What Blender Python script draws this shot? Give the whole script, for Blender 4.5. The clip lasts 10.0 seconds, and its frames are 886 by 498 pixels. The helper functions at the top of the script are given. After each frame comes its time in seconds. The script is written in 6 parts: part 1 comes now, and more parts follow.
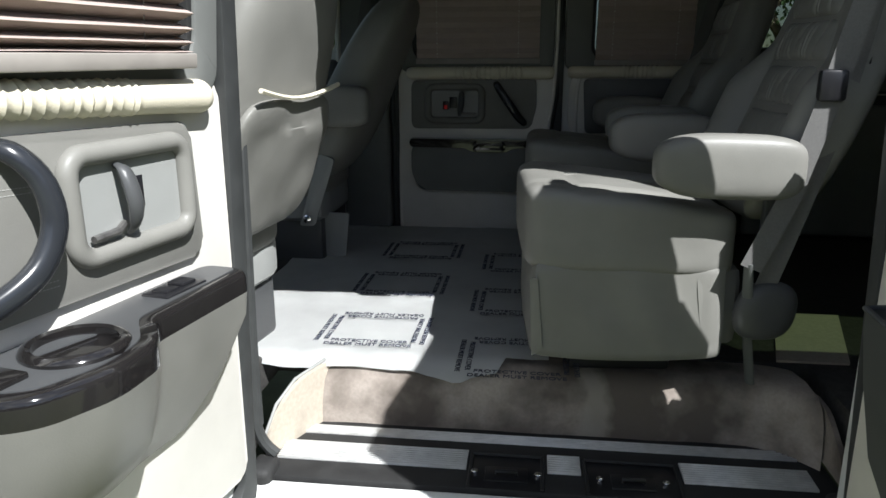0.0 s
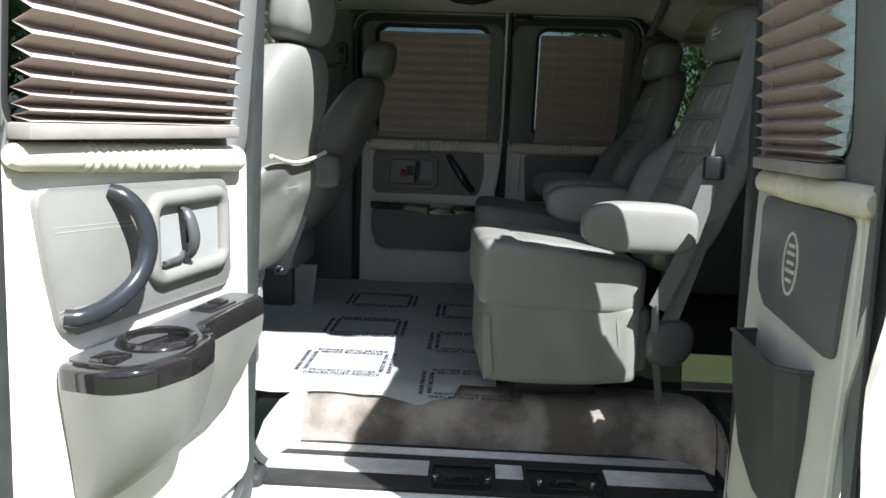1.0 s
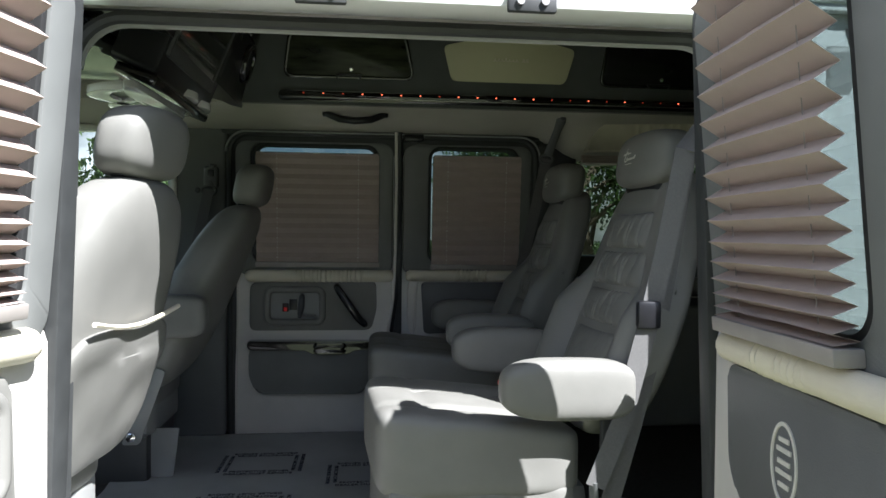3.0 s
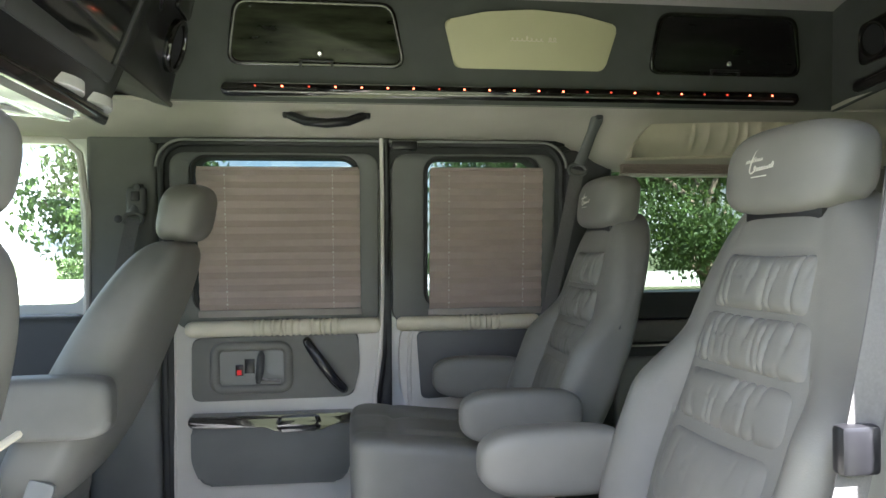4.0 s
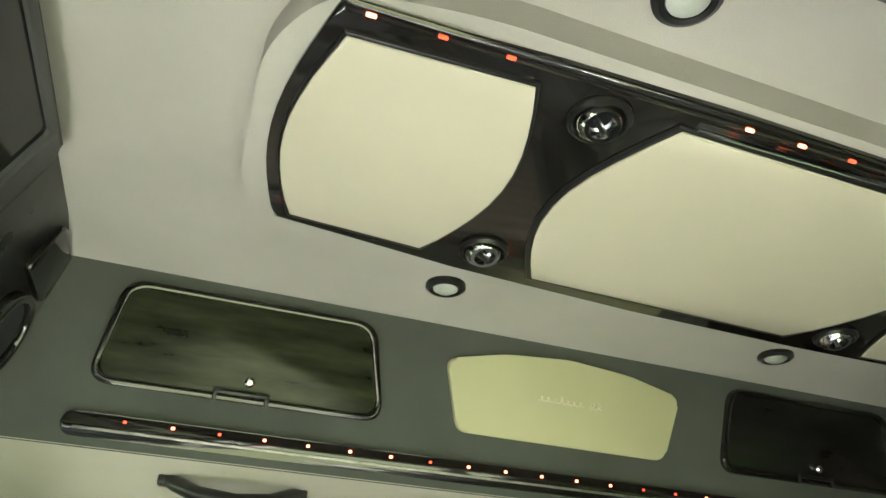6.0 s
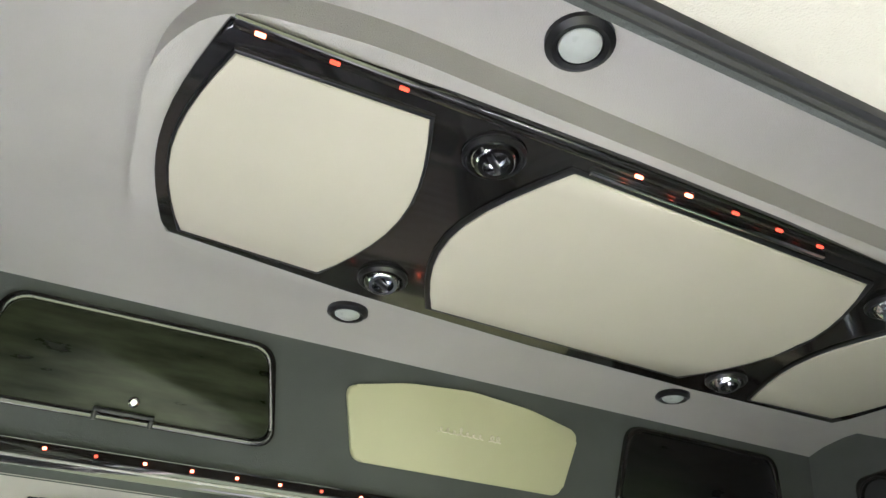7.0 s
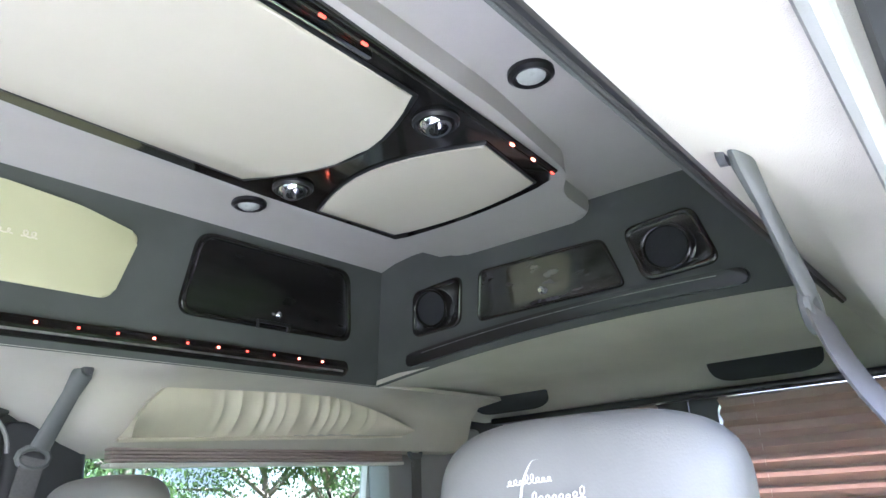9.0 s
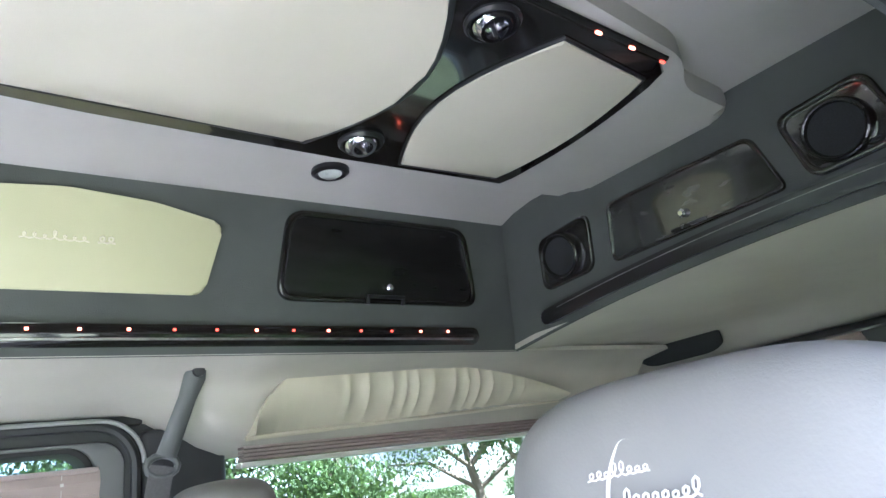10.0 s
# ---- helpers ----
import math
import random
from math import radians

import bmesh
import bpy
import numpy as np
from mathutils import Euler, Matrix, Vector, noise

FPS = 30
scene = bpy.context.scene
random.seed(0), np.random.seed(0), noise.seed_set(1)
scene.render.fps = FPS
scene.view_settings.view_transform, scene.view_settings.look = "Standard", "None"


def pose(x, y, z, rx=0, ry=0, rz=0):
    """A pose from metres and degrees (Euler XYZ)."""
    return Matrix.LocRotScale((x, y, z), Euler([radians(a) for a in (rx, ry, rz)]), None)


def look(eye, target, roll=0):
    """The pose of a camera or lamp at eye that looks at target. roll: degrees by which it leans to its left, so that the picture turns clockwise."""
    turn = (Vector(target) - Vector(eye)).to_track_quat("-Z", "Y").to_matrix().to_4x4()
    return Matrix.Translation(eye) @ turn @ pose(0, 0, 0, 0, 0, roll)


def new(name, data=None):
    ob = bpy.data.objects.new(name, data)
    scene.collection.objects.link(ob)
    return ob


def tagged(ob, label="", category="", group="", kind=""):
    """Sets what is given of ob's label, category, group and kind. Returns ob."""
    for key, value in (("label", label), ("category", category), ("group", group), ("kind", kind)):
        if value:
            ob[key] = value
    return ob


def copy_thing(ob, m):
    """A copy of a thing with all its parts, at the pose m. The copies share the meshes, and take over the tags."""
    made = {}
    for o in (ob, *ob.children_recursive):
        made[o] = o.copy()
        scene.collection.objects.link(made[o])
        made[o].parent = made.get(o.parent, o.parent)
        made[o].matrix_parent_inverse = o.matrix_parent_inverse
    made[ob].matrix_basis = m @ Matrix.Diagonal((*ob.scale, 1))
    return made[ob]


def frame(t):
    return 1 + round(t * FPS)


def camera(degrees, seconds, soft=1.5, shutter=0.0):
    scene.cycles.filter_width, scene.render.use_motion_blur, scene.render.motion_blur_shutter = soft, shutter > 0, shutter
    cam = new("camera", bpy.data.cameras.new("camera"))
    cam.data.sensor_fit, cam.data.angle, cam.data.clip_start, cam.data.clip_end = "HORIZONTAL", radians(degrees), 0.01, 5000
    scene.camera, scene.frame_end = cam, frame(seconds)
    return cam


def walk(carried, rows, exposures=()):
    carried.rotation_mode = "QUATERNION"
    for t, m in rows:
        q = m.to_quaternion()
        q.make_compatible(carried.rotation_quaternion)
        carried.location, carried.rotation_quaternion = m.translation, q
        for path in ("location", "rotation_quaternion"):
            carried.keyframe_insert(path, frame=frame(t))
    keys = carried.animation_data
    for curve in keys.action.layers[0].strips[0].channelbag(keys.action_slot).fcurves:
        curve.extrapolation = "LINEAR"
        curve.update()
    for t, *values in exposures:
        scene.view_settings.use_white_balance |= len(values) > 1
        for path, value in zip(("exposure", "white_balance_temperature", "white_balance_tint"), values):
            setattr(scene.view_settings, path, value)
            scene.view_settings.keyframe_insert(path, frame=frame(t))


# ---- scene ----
cam = camera(63.6, 10.0)
PATH = [
    (0, (0.483, -1.601, 1.468), (0.241, 0.315, 0.949), -0.3),
    (0.5, (0.505, -1.762, 1.503), (0.302, 0.19, 1.119), 0.6),
    (1, (0.436, -1.985, 1.488), (0.363, -0.014, 1.155), 2.0),
    (1.2, (0.412, -2.08, 1.493), (0.392, -0.108, 1.16), 2.4),
    (1.5, (0.397, -2.178, 1.513), (0.49, -0.209, 1.171), 3.4),
    (1.7, (0.393, -2.199, 1.526), (0.539, -0.227, 1.229), 3.2),
    (2, (0.391, -2.205, 1.54), (0.583, -0.227, 1.315), 2.6),
    (2.5, (0.418, -1.996, 1.55), (0.624, -0.01, 1.426), 1.4),
    (2.7, (0.447, -1.835, 1.562), (0.662, 0.152, 1.479), 0.9),
    (3.8, (0.408, -0.987, 1.652), (0.623, 1.001, 1.659), -0.0),
    (4, (0.447, -0.839, 1.67), (0.719, 1.142, 1.666), -0.6),
    (4.2, (0.467, -0.685, 1.69), (0.786, 1.289, 1.745), -1.0),
    (4.5, (0.472, -0.46, 1.708), (0.753, 1.512, 1.892), -0.5),
    (4.7, (0.467, -0.329, 1.7), (0.71, 1.638, 1.969), -0.3),
    (5, (0.435, -0.167, 1.684), (0.639, 1.76, 2.177), 0.5),
    (5.2, (0.396, -0.083, 1.71), (0.7, 1.788, 2.347), 1.7),
    (5.5, (0.331, -0.002, 1.781), (0.803, 1.783, 2.55), 3.7),
    (5.7, (0.306, 0.015, 1.8), (0.816, 1.733, 2.687), 3.1),
    (6.8, (0.32, 0.004, 1.838), (0.955, 1.543, 2.946), 3.6),
    (7, (0.361, -0.003, 1.834), (1.054, 1.538, 2.905), 3.0),
    (7.5, (0.47, -0.002, 1.83), (1.533, 1.372, 2.82), 0.9),
    (8, (0.544, -0.014, 1.82), (1.85, 1.195, 2.732), 0.4),
    (8.5, (0.553, -0.014, 1.82), (2.032, 1.097, 2.581), -2.3),
    (9, (0.569, -0.028, 1.809), (2.084, 1.103, 2.462), -3.7),
    (9.5, (0.643, -0.005, 1.819), (2.034, 1.297, 2.428), -5.6),
    (10, (0.808, 0.03, 1.828), (2.006, 1.511, 2.437), -8.5),
]
walk(cam, [(t, look(eye, target, roll)) for t, eye, target, roll in PATH],
     [(0, 1.15, 6000, 9), (1.0, 1.75, 5900, 9), (2.0, 1.85, 5900, 9), (2.7, 1.85, 5850, 10), (3.8, 3.65, 6050, 15), (4.5, 4.75, 5900, 14), (5.0, 4.85, 6200, 8), (5.5, 4.95, 6500, 2),
      (7.0, 4.85, 5700, 20), (8.0, 5.05, 5300, 26), (8.5, 5.3, 5200, 27), (9.0, 5.65, 5150, 29), (10, 5.6, 5150, 28)])

# ---- light ----
SUN_TO = Vector((0.597, -0.614, 1.0)).normalized()
world = bpy.data.worlds.new("sky")
scene.world = world
world.use_nodes = True
wn, wl = world.node_tree.nodes, world.node_tree.links
wn.clear()
w_out = wn.new("ShaderNodeOutputWorld")
w_bg = wn.new("ShaderNodeBackground")
w_sky = wn.new("ShaderNodeTexSky")
w_sky.sky_type = "NISHITA"
w_sky.sun_disc = False
w_sky.sun_elevation = math.asin(SUN_TO.z)
w_sky.sun_rotation = math.atan2(SUN_TO.x, SUN_TO.y)
w_sky.air_density, w_sky.dust_density = 1.0, 0.6
w_tc = wn.new("ShaderNodeTexCoord")
w_map = wn.new("ShaderNodeMapping")
w_map.inputs["Scale"].default_value = (1.0, 1.0, 1.7)
w_noise = wn.new("ShaderNodeTexNoise")
w_noise.inputs["Scale"].default_value = 3.2
w_noise.inputs["Detail"].default_value = 9
w_noise.inputs["Roughness"].default_value = 0.58
w_ramp = wn.new("ShaderNodeValToRGB")
w_ramp.color_ramp.elements[0].position = 0.44
w_ramp.color_ramp.elements[0].color = (0, 0, 0, 1)
w_ramp.color_ramp.elements[1].position = 0.56
w_ramp.color_ramp.elements[1].color = (1, 1, 1, 1)
w_mix = wn.new("ShaderNodeMixRGB")
w_puff = wn.new("ShaderNodeTexNoise")
w_puff.inputs["Scale"].default_value, w_puff.inputs["Detail"].default_value = 5.0, 6
w_body = wn.new("ShaderNodeValToRGB")
w_body.color_ramp.elements[0].position, w_body.color_ramp.elements[1].position = 0.42, 0.66
w_body.color_ramp.elements[0].color, w_body.color_ramp.elements[1].color = (1.9, 2.1, 2.4, 1), (14.0, 14.0, 14.0, 1)
wl.new(w_map.outputs["Vector"], w_puff.inputs["Vector"])
wl.new(w_puff.outputs["Fac"], w_body.inputs["Fac"])
wl.new(w_body.outputs["Color"], w_mix.inputs[2])
wl.new(w_tc.outputs["Generated"], w_map.inputs["Vector"])
wl.new(w_map.outputs["Vector"], w_noise.inputs["Vector"])
wl.new(w_noise.outputs["Fac"], w_ramp.inputs["Fac"])
wl.new(w_ramp.outputs["Color"], w_mix.inputs["Fac"])
wl.new(w_sky.outputs["Color"], w_mix.inputs[1])
wl.new(w_mix.outputs["Color"], w_bg.inputs["Color"])
w_bg.inputs["Strength"].default_value = 0.05
wl.new(w_bg.outputs["Background"], w_out.inputs["Surface"])

sun_data = bpy.data.lights.new("sun", "SUN")
sun_data.energy, sun_data.angle, sun_data.color = 5.0, radians(0.5), (1.0, 0.96, 0.9)
sun = new("sun", sun_data)
sun.matrix_basis = look(SUN_TO * 30, (0, 0, 0))


# ---- materials ----
def material(name, color, rough=0.6, metal=0.0, var=0.12, scale=14.0, bump=0.0, bump_scale=220.0, coat=0.0,
             trans=0.0, translucent=None, emit=None, emit_strength=0.0, spec=0.5, stain=0.0, stain_scale=3.0, stain_color=None, ior=1.45, streak=None, stain_at=0.48, stretch=(1, 1, 1)):
    m = bpy.data.materials.new(name)
    m.use_nodes = True
    n, l = m.node_tree.nodes, m.node_tree.links
    b = n["Principled BSDF"]
    tc = n.new("ShaderNodeTexCoord")
    n1 = n.new("ShaderNodeTexNoise")
    n1.inputs["Scale"].default_value, n1.inputs["Detail"].default_value = scale, 6
    mp = n.new("ShaderNodeMapping")
    mp.inputs["Scale"].default_value = stretch
    l.new(tc.outputs["Object"], mp.inputs["Vector"])
    l.new(mp.outputs["Vector"], n1.inputs["Vector"])
    lo = [c * (1 - var) for c in color]
    hi = [min(1, c * (1 + var)) for c in color]
    ramp = n.new("ShaderNodeValToRGB")
    ramp.color_ramp.elements[0].position, ramp.color_ramp.elements[1].position = 0.3, 0.7
    ramp.color_ramp.elements[0].color, ramp.color_ramp.elements[1].color = (*lo, 1), (*hi, 1)
    l.new(n1.outputs["Fac"], ramp.inputs["Fac"])
    out_color = ramp.outputs["Color"]
    if stain > 0:
        n2 = n.new("ShaderNodeTexNoise")
        n2.inputs["Scale"].default_value, n2.inputs["Detail"].default_value = stain_scale, 4
        l.new(tc.outputs["Object"], n2.inputs["Vector"])
        r2 = n.new("ShaderNodeValToRGB")
        r2.color_ramp.elements[0].position, r2.color_ramp.elements[1].position = stain_at, stain_at + 0.2
        r2.color_ramp.elements[0].color, r2.color_ramp.elements[1].color = (0, 0, 0, 1), (stain, stain, stain, 1)
        l.new(n2.outputs["Fac"], r2.inputs["Fac"])
        mx = n.new("ShaderNodeMixRGB")
        sc = stain_color or [c * 0.6 for c in color]
        mx.inputs[2].default_value = (*sc, 1)
        l.new(r2.outputs["Color"], mx.inputs["Fac"])
        l.new(out_color, mx.inputs[1])
        out_color = mx.outputs["Color"]
    if streak:
        # a pale streak at one x, with a wavering soft edge
        (sx, half), col = streak
        sep = n.new("ShaderNodeSeparateXYZ")
        l.new(tc.outputs["Object"], sep.inputs["Vector"])
        wob = n.new("ShaderNodeTexNoise")
        wob.inputs["Scale"].default_value, wob.inputs["Detail"].default_value = 9, 4
        l.new(tc.outputs["Object"], wob.inputs["Vector"])
        add = n.new("ShaderNodeMath")
        add.operation = "MULTIPLY_ADD"
        add.inputs[1].default_value = 0.12
        l.new(wob.outputs["Fac"], add.inputs[0])
        l.new(sep.outputs["X"], add.inputs[2])
        off = n.new("ShaderNodeMath")
        off.operation = "SUBTRACT"
        off.inputs[1].default_value = sx + 0.06
        l.new(add.outputs[0], off.inputs[0])
        ab = n.new("ShaderNodeMath")
        ab.operation = "ABSOLUTE"
        l.new(off.outputs[0], ab.inputs[0])
        fall = n.new("ShaderNodeMapRange")
        fall.inputs["From Min"].default_value, fall.inputs["From Max"].default_value = half, half - 0.026
        fall.inputs["To Max"].default_value = 0.75
        l.new(ab.outputs[0], fall.inputs["Value"])
        ms = n.new("ShaderNodeMixRGB")
        ms.inputs[2].default_value = (*col, 1)
        l.new(fall.outputs["Result"], ms.inputs["Fac"])
        l.new(out_color, ms.inputs[1])
        out_color = ms.outputs["Color"]
    l.new(out_color, b.inputs["Base Color"])
    mr = n.new("ShaderNodeMapRange")
    mr.inputs["To Min"].default_value, mr.inputs["To Max"].default_value = max(0.02, rough - 0.08), min(1, rough + 0.08)
    l.new(n1.outputs["Fac"], mr.inputs["Value"])
    l.new(mr.outputs["Result"], b.inputs["Roughness"])
    b.inputs["Metallic"].default_value = metal
    b.inputs["Specular IOR Level"].default_value = spec
    b.inputs["IOR"].default_value = ior
    b.inputs["Coat Weight"].default_value = coat
    b.inputs["Coat Roughness"].default_value = 0.05
    b.inputs["Transmission Weight"].default_value = trans
    if emit:
        b.inputs["Emission Color"].default_value = (*emit, 1)
        b.inputs["Emission Strength"].default_value = emit_strength
    if bump > 0:
        n3 = n.new("ShaderNodeTexNoise")
        n3.inputs["Scale"].default_value, n3.inputs["Detail"].default_value = bump_scale, 3
        l.new(tc.outputs["Object"], n3.inputs["Vector"])
        bp = n.new("ShaderNodeBump")
        bp.inputs["Strength"].default_value, bp.inputs["Distance"].default_value = bump, 0.002
        l.new(n3.outputs["Fac"], bp.inputs["Height"])
        l.new(bp.outputs["Normal"], b.inputs["Normal"])
    if translucent:
        tr = n.new("ShaderNodeBsdfTranslucent")
        tr.inputs["Color"].default_value = (*translucent, 1)
        mixs = n.new("ShaderNodeMixShader")
        mixs.inputs["Fac"].default_value = 0.4
        l.new(b.outputs["BSDF"], mixs.inputs[1])
        l.new(tr.outputs["BSDF"], mixs.inputs[2])
        l.new(mixs.outputs["Shader"], n["Material Output"].inputs["Surface"])
    return m


def glass_material(name, tint, ior=1.5):
    m = bpy.data.materials.new(name)
    m.use_nodes = True
    n, l = m.node_tree.nodes, m.node_tree.links
    n.clear()
    o = n.new("ShaderNodeOutputMaterial")
    t = n.new("ShaderNodeBsdfTransparent")
    t.inputs["Color"].default_value = (*tint, 1)
    g = n.new("ShaderNodeBsdfGlossy")
    g.inputs["Roughness"].default_value = 0.01
    lw = n.new("ShaderNodeLayerWeight")
    lw.inputs["Blend"].default_value = 0.5
    pw = n.new("ShaderNodeMath")
    pw.operation = "POWER"
    pw.inputs[1].default_value = 4.0
    l.new(lw.outputs["Facing"], pw.inputs[0])
    fr = n.new("ShaderNodeMapRange")
    r0 = ((ior - 1) / (ior + 1)) ** 2
    fr.inputs["To Min"].default_value, fr.inputs["To Max"].default_value = r0, 0.9
    l.new(pw.outputs[0], fr.inputs["Value"])
    mx = n.new("ShaderNodeMixShader")
    l.new(fr.outputs["Result"], mx.inputs["Fac"])
    l.new(t.outputs["BSDF"], mx.inputs[1])
    l.new(g.outputs["BSDF"], mx.inputs[2])
    l.new(mx.outputs["Shader"], o.inputs["Surface"])
    return m


PAINT = material("white_paint", (0.78, 0.79, 0.77), 0.22, var=0.02, coat=0.8, scale=3)
LEATHER = material("grey_leather", (0.192, 0.189, 0.173), 0.45, spec=0.38, var=0.07, scale=9, bump=0.12, bump_scale=380, stain=0.22, stain_scale=5)
LEATHER_DARK = material("dark_grey_leather", (0.12, 0.123, 0.125), 0.45, var=0.1, scale=9, bump=0.35, bump_scale=420)
CREAM = material("cream_leather", (0.68, 0.63, 0.5), 0.45, var=0.06, scale=11, bump=0.3, bump_scale=420, stain=0.15)
PALE = material("pale_yellow_vinyl", (0.5, 0.49, 0.31), 0.55, var=0.03, scale=6, bump=0.2, bump_scale=500)
INSET = material("cream_vinyl", (0.56, 0.525, 0.44), 0.6, var=0.03, scale=6, bump=0.2, bump_scale=500)
LINER = material("beige_headliner", (0.53, 0.505, 0.44), 0.9, var=0.07, scale=5, bump=0.5, bump_scale=700, stain=0.12)
CEILING = material("ceiling_fabric", (0.47, 0.45, 0.43), 0.92, var=0.05, scale=5, bump=0.5, bump_scale=700, stain=0.1)
SUEDE = material("grey_suede", (0.08, 0.087, 0.081), 0.9, var=0.12, scale=7, bump=0.5, bump_scale=600, stain=0.25, stain_scale=4)
TRIM = material("light_beige_plastic", (0.68, 0.655, 0.605), 0.5, var=0.05, scale=8, bump=0.15, bump_scale=500)
TRIM_GREY = material("grey_plastic", (0.27, 0.275, 0.265), 0.5, var=0.06, scale=8, bump=0.2, bump_scale=500)
TRIM_MID = material("mid_grey_plastic", (0.15, 0.155, 0.148), 0.55, var=0.08, scale=8, bump=0.2, bump_scale=500)
TRIM_DARK = material("dark_grey_plastic", (0.062, 0.064, 0.066), 0.36, var=0.1, scale=8, bump=0.2, bump_scale=500)
HANDLE = material("black_grip_plastic", (0.02, 0.022, 0.026), 0.22, var=0.2, scale=10, coat=0.3)
BLACK = material("black_plastic", (0.014, 0.014, 0.016), 0.3, var=0.15, scale=8)
GLOSS = material("gloss_black", (0.012, 0.011, 0.011), 0.09, var=0.3, scale=6, coat=0.6)
NIGHT = material("black_laminate", (0.009, 0.009, 0.009), 0.3, var=0.4, scale=9, coat=0.1, spec=0.35, stretch=(1, 4, 1))
WOOD = material("dark_burl_laminate", (0.026, 0.03, 0.017), 0.3, var=0.8, scale=7, coat=0.0, spec=0.28, stretch=(1, 5, 1))
BURL = material("dark_burl", (0.03, 0.03, 0.029), 0.1, var=0.7, scale=18, coat=1.0, spec=1.0, stretch=(1, 1, 3))
RUBBER = material("black_rubber", (0.02, 0.02, 0.02), 0.7, var=0.25, scale=20, bump=0.2, bump_scale=300)
SEAL = material("grey_weatherstrip", (0.035, 0.037, 0.037), 0.55, var=0.15, scale=20)
CHROME = material("chrome", (0.75, 0.75, 0.76), 0.1, metal=1.0, var=0.05)
ALU = material("ribbed_aluminium", (0.66, 0.66, 0.65), 0.42, metal=0.55, var=0.12, scale=30)
STEEL = material("dull_steel", (0.32, 0.31, 0.3), 0.45, metal=0.9, var=0.3, scale=40)
BLIND = material("pleated_fabric", (0.62, 0.52, 0.47), 0.95, var=0.04, scale=25, bump=0.3, bump_scale=900, translucent=(0.32, 0.235, 0.195))
RAIL = material("brown_grey_rail", (0.3, 0.275, 0.25), 0.5, var=0.08, scale=20)
CORD = material("white_cord", (0.7, 0.68, 0.64), 0.8, var=0.05)
CARPET = material("brown_carpet", (0.37, 0.325, 0.285), 0.95, var=0.1, scale=120, bump=0.5, bump_scale=700, stain=0.9, stain_scale=5.0, stain_at=0.4, stain_color=(0.1, 0.083, 0.07), streak=((0.655, 0.04), (0.34, 0.31, 0.27)))
CARPET_PALE = material("pale_carpet", (0.44, 0.39, 0.32), 0.95, var=0.08, scale=90, bump=0.6, bump_scale=700, stain=0.3, stain_scale=9)
CARPET_DARK = material("dark_carpet", (0.05, 0.047, 0.044), 0.95, var=0.3, scale=60, bump=1.0, bump_scale=900)
PAPER = material("protective_paper", (0.68, 0.69, 0.68), 0.42, var=0.06, scale=5, bump=0.5, bump_scale=34, stain=0.2, stain_scale=7)
INK = material("navy_ink", (0.03, 0.035, 0.06), 0.7, var=0.1)
STITCH = material("grey_thread", (0.36, 0.36, 0.34), 0.7, var=0.1)
WEB = material("grey_webbing", (0.12, 0.118, 0.115), 0.8, var=0.1, scale=200, bump=0.4, bump_scale=900)
BELT_PLASTIC = material("belt_plastic", (0.105, 0.11, 0.108), 0.5, var=0.06)
THREAD = material("silver_thread", (0.62, 0.6, 0.54), 0.6, var=0.08, scale=60)
RED = material("red_switch", (0.45, 0.02, 0.02), 0.4, emit=(1, 0.03, 0.03), emit_strength=0.02)
LED = material("red_led", (0.9, 0.3, 0.1), 0.4, emit=(1.0, 0.15, 0.06), emit_strength=0.6)
LED_DIM = material("dim_red_led", (0.6, 0.1, 0.04), 0.4, emit=(1.0, 0.07, 0.03), emit_strength=0.09)
LENS = material("frosted_lens", (0.5, 0.53, 0.51), 0.3, var=0.05, scale=60)
SCREEN = material("screen_glass", (0.008, 0.008, 0.009), 0.06, var=0.1, coat=0.5)
TYRE = material("tyre_rubber", (0.011, 0.011, 0.0115), 0.33, var=0.2, scale=30, bump=0.3, bump_scale=200)
TYRE_WHITE = material("white_tyre_lettering", (0.75, 0.75, 0.72), 0.6)
MESH_GREY = material("speaker_cloth", (0.028, 0.03, 0.033), 0.95, var=0.2, scale=400, bump=0.8, bump_scale=1500)
GROUND = material("concrete_drive", (0.5, 0.485, 0.45), 0.9, var=0.15, scale=2, bump=0.4, bump_scale=60, stain=0.4, stain_scale=0.6)
GRASS = material("lawn", (0.085, 0.1, 0.05), 0.95, var=0.35, scale=3, bump=1.0, bump_scale=40, stain=0.5, stain_scale=0.3, stain_color=(0.12, 0.12, 0.05))
BARK = material("bark", (0.16, 0.12, 0.09), 0.9, var=0.3, scale=12, bump=0.8, bump_scale=30)
LEAF = material("leaves", (0.06, 0.105, 0.03), 0.6, var=0.5, scale=1.6, translucent=(0.09, 0.14, 0.035))
# leaves with the shade of trees against the sun put into their colour
LEAF_BACKLIT = material("backlit_leaves", (0.03, 0.042, 0.018), 0.7, var=0.5, scale=1.6)
LEAF_RED = material("red_blossom_leaves", (0.1, 0.028, 0.018), 0.6, var=0.5, scale=1.6, translucent=(0.09, 0.022, 0.012))
GLASS = glass_material("clear_glass", (0.82, 0.86, 0.84))
TINT = glass_material("tinted_glass", (0.34, 0.38, 0.38))
SMOKED = glass_material("smoked_glass", (0.4, 0.44, 0.41))
PRIVACY = glass_material("dark_privacy_glass", (0.3, 0.36, 0.25), 3.5)


